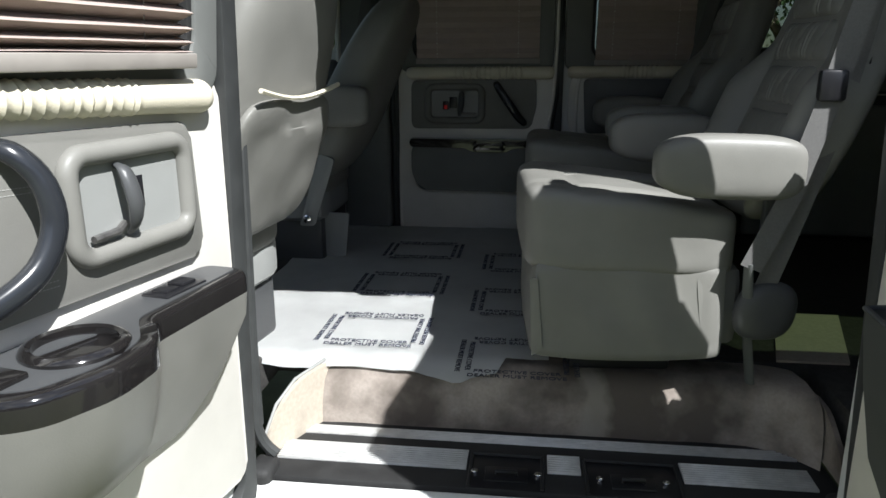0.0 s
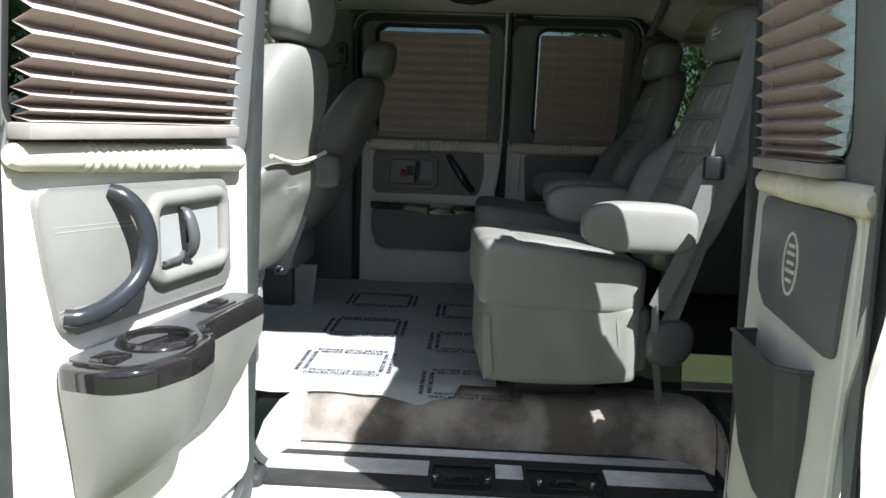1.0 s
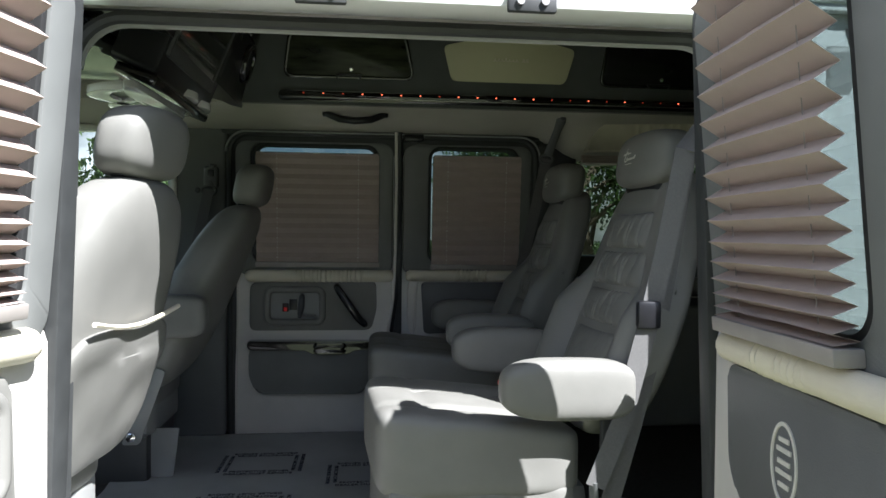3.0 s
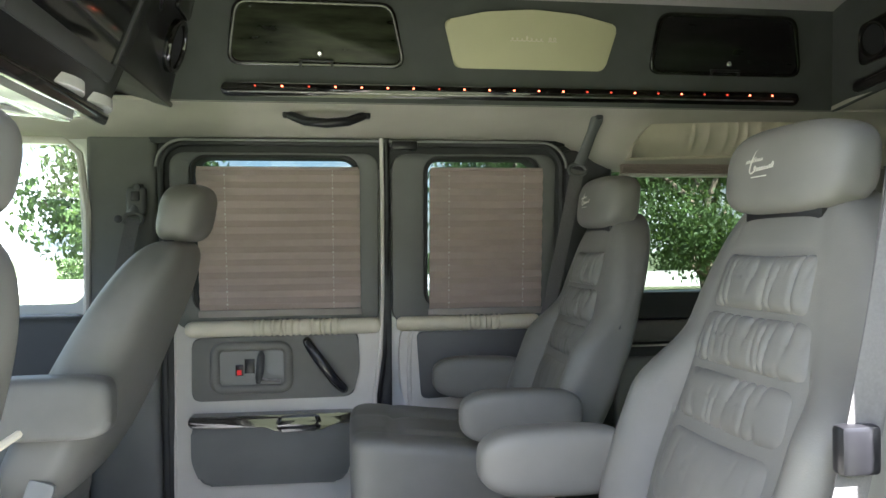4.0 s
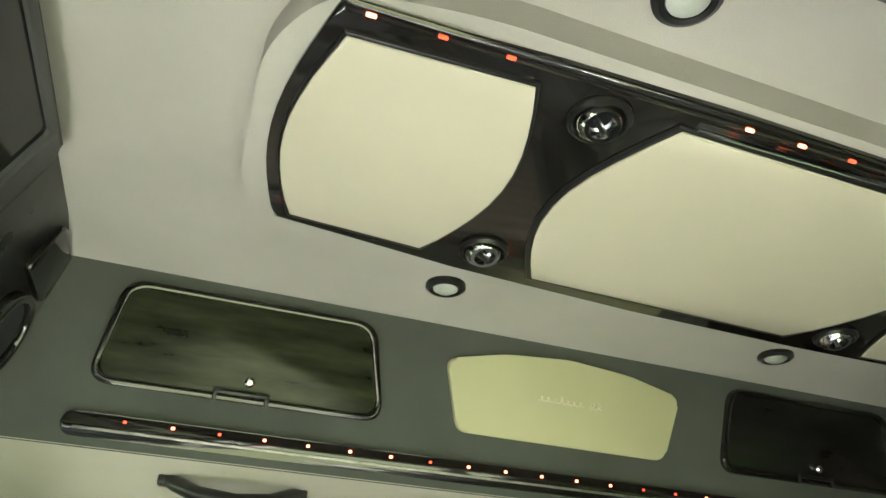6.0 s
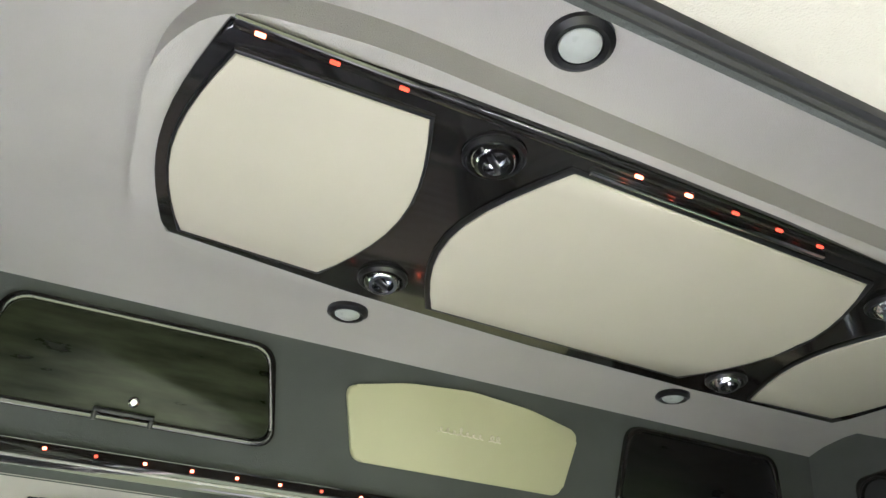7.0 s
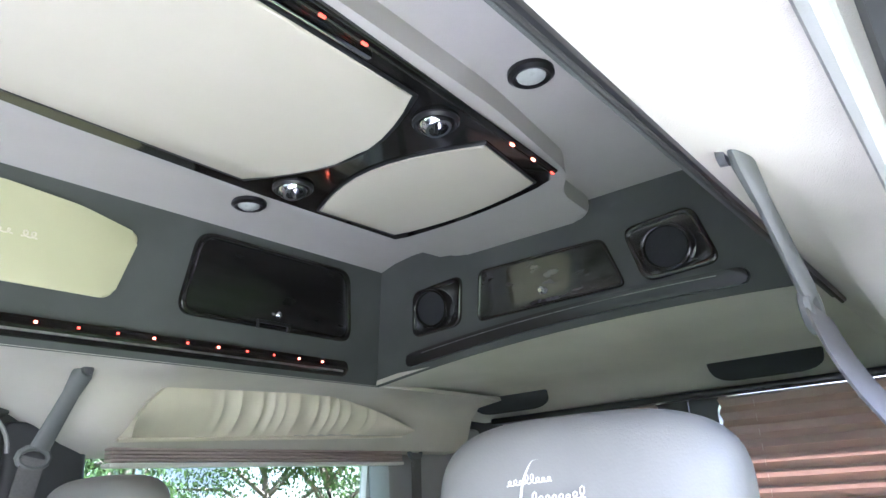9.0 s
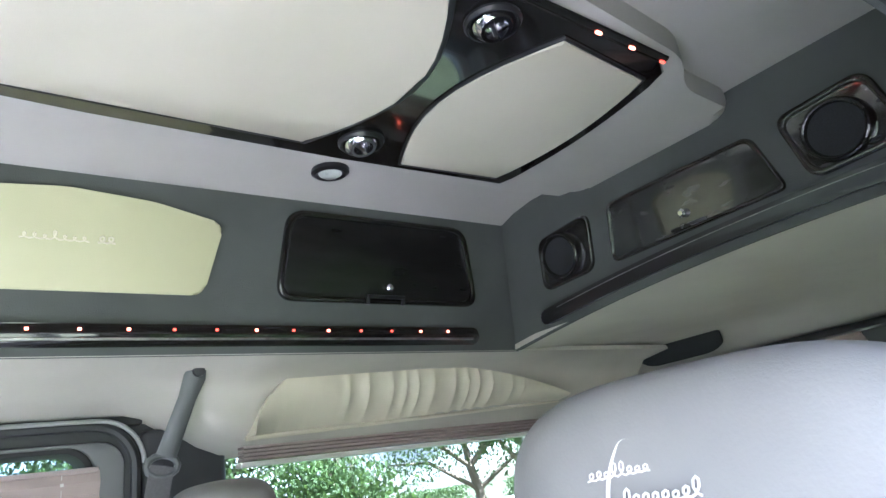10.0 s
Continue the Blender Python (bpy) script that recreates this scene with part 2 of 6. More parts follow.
# ---- mesh tools ----
def grid_box(sx, sy, sz, k=5.0, cuts=6, warp=None):
    """A cushion-like block: a cube rounded by a power norm, then warped."""
    bm = bmesh.new()
    bmesh.ops.create_cube(bm, size=2)
    bmesh.ops.subdivide_edges(bm, edges=bm.edges[:], cuts=cuts, use_grid_fill=True)
    for v in bm.verts:
        x, y, z = v.co
        d = (abs(x) ** k + abs(y) ** k + abs(z) ** k) ** (1 / k)
        p = Vector((x / d, y / d, z / d))
        v.co = Vector((p.x * sx / 2, p.y * sy / 2, p.z * sz / 2))
        if warp:
            v.co = warp(v.co, p)
    return bm


def rbox(x0, y0, z0, x1, y1, z1, r=0.006, seg=2):
    bm = bmesh.new()
    bmesh.ops.create_cube(bm, size=1)
    for v in bm.verts:
        v.co = Vector(((x0 + x1) / 2 + v.co.x * (x1 - x0), (y0 + y1) / 2 + v.co.y * (y1 - y0), (z0 + z1) / 2 + v.co.z * (z1 - z0)))
    if r > 0:
        bmesh.ops.bevel(bm, geom=bm.edges[:], offset=min(r, 0.45 * min(abs(x1 - x0), abs(y1 - y0), abs(z1 - z0))), segments=seg, affect="EDGES", profile=0.5)
    return bm


def rrect(x0, y0, x1, y1, r=0.03, n=6):
    pts = []
    for cx, cy, a in ((x1 - r, y1 - r, 0), (x0 + r, y1 - r, 90), (x0 + r, y0 + r, 180), (x1 - r, y0 + r, 270)):
        for i in range(n + 1):
            b = radians(a + 90 * i / n)
            pts.append((cx + r * math.cos(b), cy + r * math.sin(b)))
    return pts


def rpoly(corners, r=0.02, n=5):
    """A polygon with rounded corners."""
    out = []
    m = len(corners)
    for i in range(m):
        p, a, b = Vector(corners[i]), Vector(corners[i - 1]), Vector(corners[(i + 1) % m])
        d1, d2 = (a - p), (b - p)
        q = min(r, 0.45 * d1.length, 0.45 * d2.length)
        s, e = p + d1.normalized() * q, p + d2.normalized() * q
        for j in range(n + 1):
            t = j / n
            out.append(tuple((1 - t) ** 2 * s + 2 * t * (1 - t) * p + t * t * e))
    return out


def slab(outline, w0, w1, r=0.0, seg=2):
    """A flat outline given thickness along local z; r rounds the rim at w1."""
    bm = bmesh.new()
    lo = [bm.verts.new((u, v, w0)) for u, v in outline]
    hi = [bm.verts.new((u, v, w1)) for u, v in outline]
    m = len(outline)
    bm.faces.new(lo[::-1])
    top = bm.faces.new(hi)
    for i in range(m):
        bm.faces.new((lo[i], lo[(i + 1) % m], hi[(i + 1) % m], hi[i]))
    if r > 0:
        bmesh.ops.bevel(bm, geom=list(top.edges), offset=r, segments=seg, affect="EDGES", profile=0.5)
    return bm


def ring(outer, inner, w0, w1, r=0.0):
    """A frame between two outlines of as many points."""
    bm = bmesh.new()
    m = len(outer)
    rows = [[bm.verts.new((*p, w)) for p in o] for o, w in ((outer, w0), (outer, w1), (inner, w1), (inner, w0))]
    for k in range(4):
        a, b = rows[k], rows[(k + 1) % 4]
        for i in range(m):
            bm.faces.new((a[i], a[(i + 1) % m], b[(i + 1) % m], b[i]))
    if r > 0:
        top = [e for e in bm.edges if e.calc_length() > 0 and all(abs(v.co.z - w1) < 1e-6 for v in e.verts) and len({f for f in e.link_faces}) == 2
               and any(abs(f.normal.z) < 0.5 for f in e.link_faces)]
        bm.normal_update()
        bmesh.ops.bevel(bm, geom=top, offset=r, segments=2, affect="EDGES", profile=0.5)
    return bm


def tube(pts, r, n=8, closed=False, flat=1.0, up=(0, 0, 1)):
    """A bar swept along points; flat squeezes it along the second axis."""
    bm = bmesh.new()
    pts = [Vector(p) for p in pts]
    m = len(pts)
    rows = []
    for i, p in enumerate(pts):
        a = pts[(i - 1) % m] if closed or i > 0 else p
        b = pts[(i + 1) % m] if closed or i < m - 1 else p
        d = (b - a).normalized()
        s = d.cross(Vector(up))
        if s.length < 1e-3:
            s = d.cross(Vector((1, 0, 0)))
        s.normalize()
        t = s.cross(d)
        rr = r[i] if isinstance(r, (list, tuple)) else r
        rows.append([bm.verts.new(p + s * (rr * math.cos(2 * math.pi * j / n)) + t * (rr * flat * math.sin(2 * math.pi * j / n))) for j in range(n)])
    for i in range(m if closed else m - 1):
        a, b = rows[i], rows[(i + 1) % m]
        for j in range(n):
            bm.faces.new((a[j], a[(j + 1) % n], b[(j + 1) % n], b[j]))
    if not closed:
        bm.faces.new(rows[0])
        bm.faces.new(rows[-1][::-1])
    return bm


def smooth(pts, k=5):
    """More points along a smooth curve through the given ones."""
    p = [Vector(q) for q in pts]
    p = [2 * p[0] - p[1]] + p + [2 * p[-1] - p[-2]]
    out = []
    for i in range(1, len(p) - 2):
        for j in range(k):
            t = j / k
            out.append(0.5 * (2 * p[i] + (p[i + 1] - p[i - 1]) * t + (2 * p[i - 1] - 5 * p[i] + 4 * p[i + 1] - p[i + 2]) * t * t
                              + (3 * p[i] - p[i - 1] - 3 * p[i + 1] + p[i + 2]) * t ** 3))
    return out + [p[-2]]


def ribbon(pts, width, thick, side):
    """A strap along points; side: the direction of its width."""
    bm = bmesh.new()
    pts, side = [Vector(p) for p in pts], Vector(side).normalized()
    rows = []
    for i, p in enumerate(pts):
        d = (pts[min(i + 1, len(pts) - 1)] - pts[max(i - 1, 0)]).normalized()
        nrm = d.cross(side).normalized()
        sd = nrm.cross(d).normalized()
        rows.append([bm.verts.new(p + sd * (width / 2) * a + nrm * (thick / 2) * b) for a, b in ((-1, -1), (1, -1), (1, 1), (-1, 1))])
    for a, b in zip(rows, rows[1:]):
        for j in range(4):
            bm.faces.new((a[j], a[(j + 1) % 4], b[(j + 1) % 4], b[j]))
    bm.faces.new(rows[0])
    bm.faces.new(rows[-1][::-1])
    return bm


def lathe(profile, n=24):
    """A turned form about local z from (radius, height) pairs."""
    bm = bmesh.new()
    rows = [[bm.verts.new((r * math.cos(2 * math.pi * j / n), r * math.sin(2 * math.pi * j / n), z)) for j in range(n)] for r, z in profile]
    for a, b in zip(rows, rows[1:]):
        for j in range(n):
            bm.faces.new((a[j], a[(j + 1) % n], b[(j + 1) % n], b[j]))
    bm.faces.new(rows[0])
    bm.faces.new(rows[-1][::-1])
    return bm


def sheet(profile, x0, x1, thick, nx=1, wave=None):
    """A skin with a (y, z) profile drawn out along x, with thickness along its own normal."""
    bm = bmesh.new()
    p = [Vector((0, *q)) for q in profile]
    nor = []
    for i in range(len(p)):
        d = (p[min(i + 1, len(p) - 1)] - p[max(i - 1, 0)]).normalized()
        nor.append(Vector((0, -d.z, d.y)))
    rows = []
    for k in range(nx + 1):
        x = x0 + (x1 - x0) * k / nx
        a = [bm.verts.new(q + Vector((x, 0, 0)) + (wave(x, q) if wave else Vector())) for q in p]
        b = [bm.verts.new(q + Vector((x, 0, 0)) + m * thick + (wave(x, q) if wave else Vector())) for q, m in zip(p, nor)]
        rows.append(a + b[::-1])
    m = len(rows[0])
    for a, b in zip(rows, rows[1:]):
        for j in range(m):
            bm.faces.new((a[j], a[(j + 1) % m], b[(j + 1) % m], b[j]))
    bm.faces.new(rows[0])
    bm.faces.new(rows[-1][::-1])
    return bm


def swash(u0, u1, v0, h, seed, loops):
    """Points of an unreadable stitched scrawl: a row of uneven loops."""
    rnd = random.Random(seed)
    tall = [rnd.choice((0.45, 0.55, 0.6, 1.0)) for _ in range(loops + 1)]
    pts = []
    for i in range(loops * 8 + 1):
        t = i / 8
        a = 2 * math.pi * t
        k = tall[min(loops, int(t))]
        pts.append((u0 + (u1 - u0) * t / loops + 0.34 * h * math.sin(a), v0 + h * k * (0.5 - 0.5 * math.cos(a)), 0.0))
    return pts


def join(*bms):
    out = bmesh.new()
    for b in bms:
        me = bpy.data.meshes.new("t")
        b.to_mesh(me)
        out.from_mesh(me)
        bpy.data.meshes.remove(me)
        b.free()
    return out


def moved(bm, m):
    bm.transform(m)
    return bm


def part(name, bm, mat, parent=None, label="", m=None, sharp=40, warp=None):
    """Links a bmesh as one mesh object, as a part of a thing or by itself."""
    if m is not None:
        bm.transform(m)
    if warp:
        for v in bm.verts:
            v.co = warp(v.co)
    bmesh.ops.recalc_face_normals(bm, faces=bm.faces[:])
    me = bpy.data.meshes.new(name)
    bm.to_mesh(me)
    bm.free()
    me.polygons.foreach_set("use_smooth", [True] * len(me.polygons))
    me.set_sharp_from_angle(angle=radians(sharp))
    me.materials.append(mat)
    ob = new(name, me)
    if parent is not None:
        ob.parent = parent
    if label:
        ob["label"] = label
    return ob


def thing(name, label, category, m=None, group="", kind=""):
    ob = new(name)
    ob.empty_display_size = 0.1
    if m is not None:
        ob.matrix_basis = m
    return tagged(ob, label, category, group, kind)


def frame_of(origin, x_axis, y_axis):
    """A pose from a place and two of its axes."""
    x, y = Vector(x_axis).normalized(), Vector(y_axis).normalized()
    z = x.cross(y)
    y = z.cross(x)
    m = Matrix((x, y, z)).transposed().to_4x4()
    m.translation = origin
    return m


def words(text, size, mat, parent, m, name="lettering", label=""):
    cu = bpy.data.curves.new(name, "FONT")
    cu.body, cu.size, cu.extrude, cu.align_x, cu.align_y = text, size, 0.0006, "CENTER", "CENTER"
    tmp = bpy.data.objects.new("tmp_text", cu)
    scene.collection.objects.link(tmp)
    bpy.context.view_layer.update()
    me = bpy.data.meshes.new_from_object(tmp.evaluated_get(bpy.context.evaluated_depsgraph_get()))
    bpy.data.objects.remove(tmp)
    bpy.data.curves.remove(cu)
    me.transform(m)
    me.materials.clear()
    me.materials.append(mat)
    me.name = name
    ob = new(name, me)
    if parent is not None:
        ob.parent = parent
    if label:
        ob["label"] = label
    return ob


C = 0.789           # the van's middle line
FLOOR = 0.68


def mir(y):
    return 2 * C - y


# ---- ground and van shell ----
g = bmesh.new()
bmesh.ops.create_grid(g, x_segments=40, y_segments=40, size=160)
for v in g.verts:
    v.co.z = 0.0 if v.co.length < 14 else 0.12 * noise.noise(v.co * 0.05)
part_ground = tagged(part("ground", g, GRASS), "mown green lawn with dry patches round the van", "lawn", kind="structure")
tagged(part("road", rbox(-150, 26.0, -0.1, 150, 40.0, 0.14, 0.01), GROUND), "pale sunlit concrete road beyond the lawn", "road", kind="structure")

# floor of the cabin, with its rounded carpeted edge at the doorway
floor_thing = tagged(part("floor", join(rbox(-1.6, 0.25, FLOOR - 0.1, 2.95, 1.74, FLOOR, 0.01), rbox(-1.6, -0.17, FLOOR - 0.1, -0.235, 0.25, FLOOR - 0.004, 0.01), rbox(1.22, -0.17, FLOOR - 0.1, 2.95, 0.25, FLOOR - 0.004, 0.01)), CARPET_DARK), "dark grey carpeted van floor", "floor", kind="structure")
riser_prof = [(0.34, FLOOR - 0.02), (0.25, FLOOR - 0.006), (0.18, FLOOR - 0.007), (0.152, FLOOR - 0.012), (0.13, FLOOR - 0.026), (0.115, FLOOR - 0.052), (0.106, FLOOR - 0.09), (0.102, 0.56), (0.1, 0.512)]


def riser_wave(x, q):
    bend = max(0.0, (x - 1.02) / 0.16) ** 2 * 0.1
    return Vector((0, -bend + 0.006 * noise.noise(Vector((x * 5, q.z * 5, 0))), 0.004 * noise.noise(Vector((x * 6, q.y * 6, 3)))))


step = thing("step_riser", "stained brown carpet rounded over the doorway step", "carpet", kind="structure")
part("carpet", sheet(riser_prof, -0.085, 1.18, 0.02, nx=44, wave=riser_wave), CARPET, step)
RET = frame_of((-0.083, 0.085, 0), (-0.075, -0.17, 0), (0, 0, 1))
ret_out = rpoly([(0.0, 0.512), (0.17, 0.512), (0.185, 0.55), (0.13, 0.625), (0.06, 0.665), (-0.07, 0.674), (-0.07, 0.512)], 0.03)
part("side_return", moved(slab(ret_out, -0.012, 0.0, 0.004), RET), CARPET_PALE, step, "pale carpet lining with a piped edge")
part("piping", moved(tube([(0.172, 0.516, 0.003), (0.186, 0.55, 0.003), (0.132, 0.627, 0.003), (0.06, 0.667, 0.003), (-0.06, 0.677, 0.003)], 0.0045, 6), RET), TRIM_GREY, step)
part("side_return", moved(slab(rpoly([(-0.12, 0.535), (0.05, 0.535), (0.13, 0.66), (0.02, 0.66), (-0.08, 0.6)], 0.03), 0.0, 0.012, 0.004), frame_of((1.185, 0, 0), (0, 1, 0), (0, 0, 1))), CARPET, step)

# sill with ribbed strips and the two door catches
sill = thing("door_sill", "black rubber door sill with ribbed aluminium strips", "door sill", kind="structure")
part("base", rbox(-0.16, -0.164, 0.455, 1.2, 0.11, 0.512, 0.006), RUBBER, sill)


def ribbed(x0, x1, y0, y1, n, z=0.5125):
    bms = [rbox(x0, y0, z - 0.004, x1, y1, z + 0.003, 0.001, 1)]
    w = (y1 - y0) / n
    for i in range(n):
        bms.append(rbox(x0, y0 + w * (i + 0.22), z + 0.0025, x1, y0 + w * (i + 0.78), z + 0.0055, 0.001, 1))
    return join(*bms)


part("tread_strip", ribbed(-0.105, 1.142, 0.037, 0.077, 5), ALU, sill)
part("tread_strip", ribbed(-0.125, 0.345, -0.09, -0.006, 9), ALU, sill)
part("tread_strip", ribbed(0.538, 0.617, -0.085, -0.006, 8), ALU, sill)
part("tread_strip", ribbed(0.852, 1.148, -0.09, -0.006, 9), ALU, sill)
for x0, x1 in ((0.35, 0.532), (0.622, 0.846)):
    part("catch_well", rbox(x0, -0.163, 0.45, x1, -0.012, 0.5135, 0.004), BLACK, sill)
    part("catch_rim", tube([(x0 + 0.006, -0.16, 0.513), (x0 + 0.006, -0.02, 0.515), (x1 - 0.006, -0.02, 0.515), (x1 - 0.006, -0.16, 0.513)], 0.006, 6), RUBBER, sill)
    mx = (x0 + x1) / 2
    part("striker", tube([(mx - 0.025, -0.11, 0.514), (mx - 0.025, -0.11, 0.527), (mx + 0.025, -0.11, 0.527), (mx + 0.025, -0.11, 0.514)], 0.005, 8), BLACK, sill)
    part("catch_plate", rbox(mx - 0.05, -0.135, 0.513, mx + 0.05, -0.075, 0.518, 0.003), BLACK, sill)
    for sx in (-0.075, 0.075):
        part("bolt", moved(lathe([(0.009, 0), (0.009, 0.006), (0.005, 0.009)], 10), Matrix.Translation((mx + sx, -0.1, 0.5135))), CHROME, sill)
part("bump_stop", rbox(-0.165, -0.2, 0.46, -0.105, -0.11, 0.54, 0.018, 3), RUBBER, sill, "worn rubber bump stop")
part("bump_stop", rbox(1.145, -0.2, 0.46, 1.2, -0.11, 0.535, 0.018, 3), RUBBER, sill)


# body sides: white outer skin that curves in towards the roof, on both sides
def skin_y(z):
    return -0.215 + 0.07 * max(0.0, (z - 1.4) / 0.65) ** 1.6 + 0.05 * max(0.0, (0.75 - z) / 0.4) ** 2


def body_panel(x0, x1, z0, z1, hole=None, flip=False, arch=None, thick=0.03):
    """One painted panel of the body side; hole: (x0, z0, x1, z1) of a window."""
    if hole:
        n = 8
        inner = rrect(*hole, 0.05, n)
        outer = rrect(x0, z0, x1, z1, 0.001, n)
        bm = ring(outer, inner, 0, thick)
    else:
        pts = []
        if arch:
            cx, cz, r = arch
            pts = [(x0, z0)]
            for i in range(25):
                a = math.pi - math.pi * i / 24
                px, pz = cx + r * math.cos(a), cz + r * math.sin(a)
                if pz >= z0:
                    pts.append((px, pz))
            pts += [(x1, z0), (x1, z1), (x0, z1)]
        else:
            pts = [(x0, z0), (x1, z0), (x1, z1), (x0, z1)]
        bm = slab(pts, 0, thick)
    bmesh.ops.triangulate(bm, faces=[f for f in bm.faces if len(f.verts) > 4])
    for _ in range(3):
        long_e = [e for e in bm.edges if abs(e.verts[0].co.y - e.verts[1].co.y) > 0.16]
        if long_e:
            bmesh.ops.subdivide_edges(bm, edges=long_e, cuts=1)
    for v in bm.verts:
        x, z, w = v.co
        y = skin_y(z) + w
        v.co = Vector((x, mir(y) if flip else y, z))
    return bm


van_near = thing("van_body_side", "white painted van body side with tinted window", "van body", kind="structure")
part("quarter_panel", body_panel(1.36, 3.08, 0.45, 1.42, arch=(2.03, 0.37, 0.512)), PAINT, van_near)


def raked(bm, x1):
    """Leans the front edge of the window back."""
    for v in bm.verts:
        v.co.x -= 0.147 * (v.co.z - 1.45) * min(1.0, (v.co.x - 1.36) / (x1 - 1.36))
    return bm


part("window_panel", join(raked(body_panel(1.36, 1.553, 1.42, 2.1), 1.553), body_panel(2.5, 2.62, 1.42, 2.1), body_panel(1.54, 2.5, 1.42, 1.445), body_panel(1.46, 2.5, 2.035, 2.1)), PAINT, van_near)
part("window_seal", join(raked(body_panel(1.551, 1.556, 1.443, 2.04), 1.552), body_panel(1.55, 2.5, 1.443, 1.447)), RUBBER, van_near, m=Matrix.Translation((0, -0.002, 0)))
part("rear_panel", body_panel(2.62, 3.08, 1.42, 2.1), PAINT, van_near)
part("quarter_glass", moved(body_panel(1.4, 2.52, 1.43, 2.05, thick=0.006), Matrix.Translation((0, 0.004, 0))), PRIVACY, van_near, "dark tinted side window").visible_shadow = True
part("front_panel", body_panel(-0.45, -0.2, 0.45, 2.1), PAINT, van_near)
part("front_panel", body_panel(-1.55, -0.45, 0.45, 1.4), PAINT, van_near)
part("front_panel", body_panel(-1.55, -0.45, 1.4, 2.1, hole=(-1.35, 1.45, -0.5, 2.0)), PAINT, van_near)
part("rocker", rbox(-1.5, -0.215, 0.3, 1.45, -0.166, 0.506, 0.016, 4), PAINT, van_near, "white painted rocker panel under the doorway")
part("running_board", rbox(-1.2, -0.36, 0.3, 1.4, -0.18, 0.345, 0.015, 3), PAINT, van_near, "white running board")
for k in range(5):
    part("rib", tube([(-1.15, -0.215 - 0.03 * k, 0.345), (1.35, -0.215 - 0.03 * k, 0.345)], 0.005, 6), TRIM_GREY, van_near)
ARCH = frame_of((2.03, -0.215, 0.37), (1, 0, 0), (0, 0, 1))
flare = lathe([(0.505, -0.03), (0.505, 0.028), (0.512, 0.036), (0.535, 0.04), (0.556, 0.034), (0.566, 0.02), (0.585, 0.016), (0.602, 0.012), (0.618, -0.001), (0.618, -0.03)], 72)
bmesh.ops.delete(flare, geom=[v for v in flare.verts if v.co.y < 0.1], context="VERTS")
part("wheel_arch_flare", moved(flare, ARCH), PAINT, van_near, "stepped white wheel arch flare")
part("wheel_well", moved(lathe([(0.507, -0.012), (0.507, -0.27), (0.02, -0.28)], 36), ARCH), BLACK, van_near, "dark wheel well")
part("panel_seam", rbox(1.595, -0.2175, 0.46, 1.5985, -0.213, 0.8, 0.0), SEAL, van_near)
bracket = part("step_bracket", rbox(1.442, -0.245, 0.44, 1.535, -0.2, 0.548, 0.01), BLACK, van_near, "black step bracket")
part("cap", rbox(1.446, -0.244, 0.548, 1.531, -0.205, 0.556, 0.003), CHROME, bracket)
fuel = part("fuel_door", moved(lathe([(0.093, 0.0), (0.093, 0.004), (0.085, 0.007), (0.0005, 0.008)], 32), frame_of((1.745, -0.216, 1.208), (1, 0, 0), (0, 0, 1))), PAINT, van_near, "round white fuel filler door")
part("seam", moved(ring([(0.096 * math.cos(a * math.pi / 16), 0.096 * math.sin(a * math.pi / 16)) for a in range(32)], [(0.0935 * math.cos(a * math.pi / 16), 0.0935 * math.sin(a * math.pi / 16)) for a in range(32)], 0, 0.002), frame_of((1.745, -0.216, 1.208), (1, 0, 0), (0, 0, 1))), SEAL, fuel)
part("lock", moved(lathe([(0.011, 0), (0.011, 0.012), (0.006, 0.014)], 14), frame_of((1.785, -0.222, 1.202), (1, 0, 0), (0, 0, 1))), STEEL, fuel)
# raised block added in place of a foliage reflection in the paint
part("reflection_block", join(rbox(1.405, -0.245, 0.86, 1.47, -0.21, 0.94, 0.008), rbox(1.41, -0.265, 0.9, 1.44, -0.24, 0.93, 0.006)), PAINT, van_near, "white block added where the paint reflects foliage")

# far side of the body
van_far = thing("van_body_far_side", "white painted far side of the van body", "van body", kind="structure")
part("window_panel", body_panel(1.3, 2.72, 1.42, 2.1, hole=(1.42, 1.5, 2.4, 1.96), flip=True), PAINT, van_far)
part("quarter_panel", body_panel(1.3, 3.08, 0.45, 1.42, flip=True), PAINT, van_far)
part("rear_panel", body_panel(2.72, 3.08, 1.42, 2.1, flip=True), PAINT, van_far)
part("side_glass", body_panel(1.4, 2.42, 1.49, 1.98, flip=True, thick=0.006), SMOKED, van_far, "smoked side window with a view of trees")
part("front_panel", body_panel(-0.42, -0.17, 0.45, 2.1, flip=True), PAINT, van_far)
part("front_panel", body_panel(-1.55, -0.42, 0.45, 1.47, flip=True), PAINT, van_far)
part("front_panel", body_panel(-1.55, -0.42, 1.47, 2.1, hole=(-1.3, 1.49, -0.44, 2.03), flip=True), PAINT, van_far)
part("front_glass", body_panel(-1.32, -0.42, 1.48, 2.04, flip=True, thick=0.006), GLASS, van_far, "clear front door window")
part("header_panel", body_panel(-0.17, 1.3, 2.045, 2.1, flip=True), PAINT, van_far)

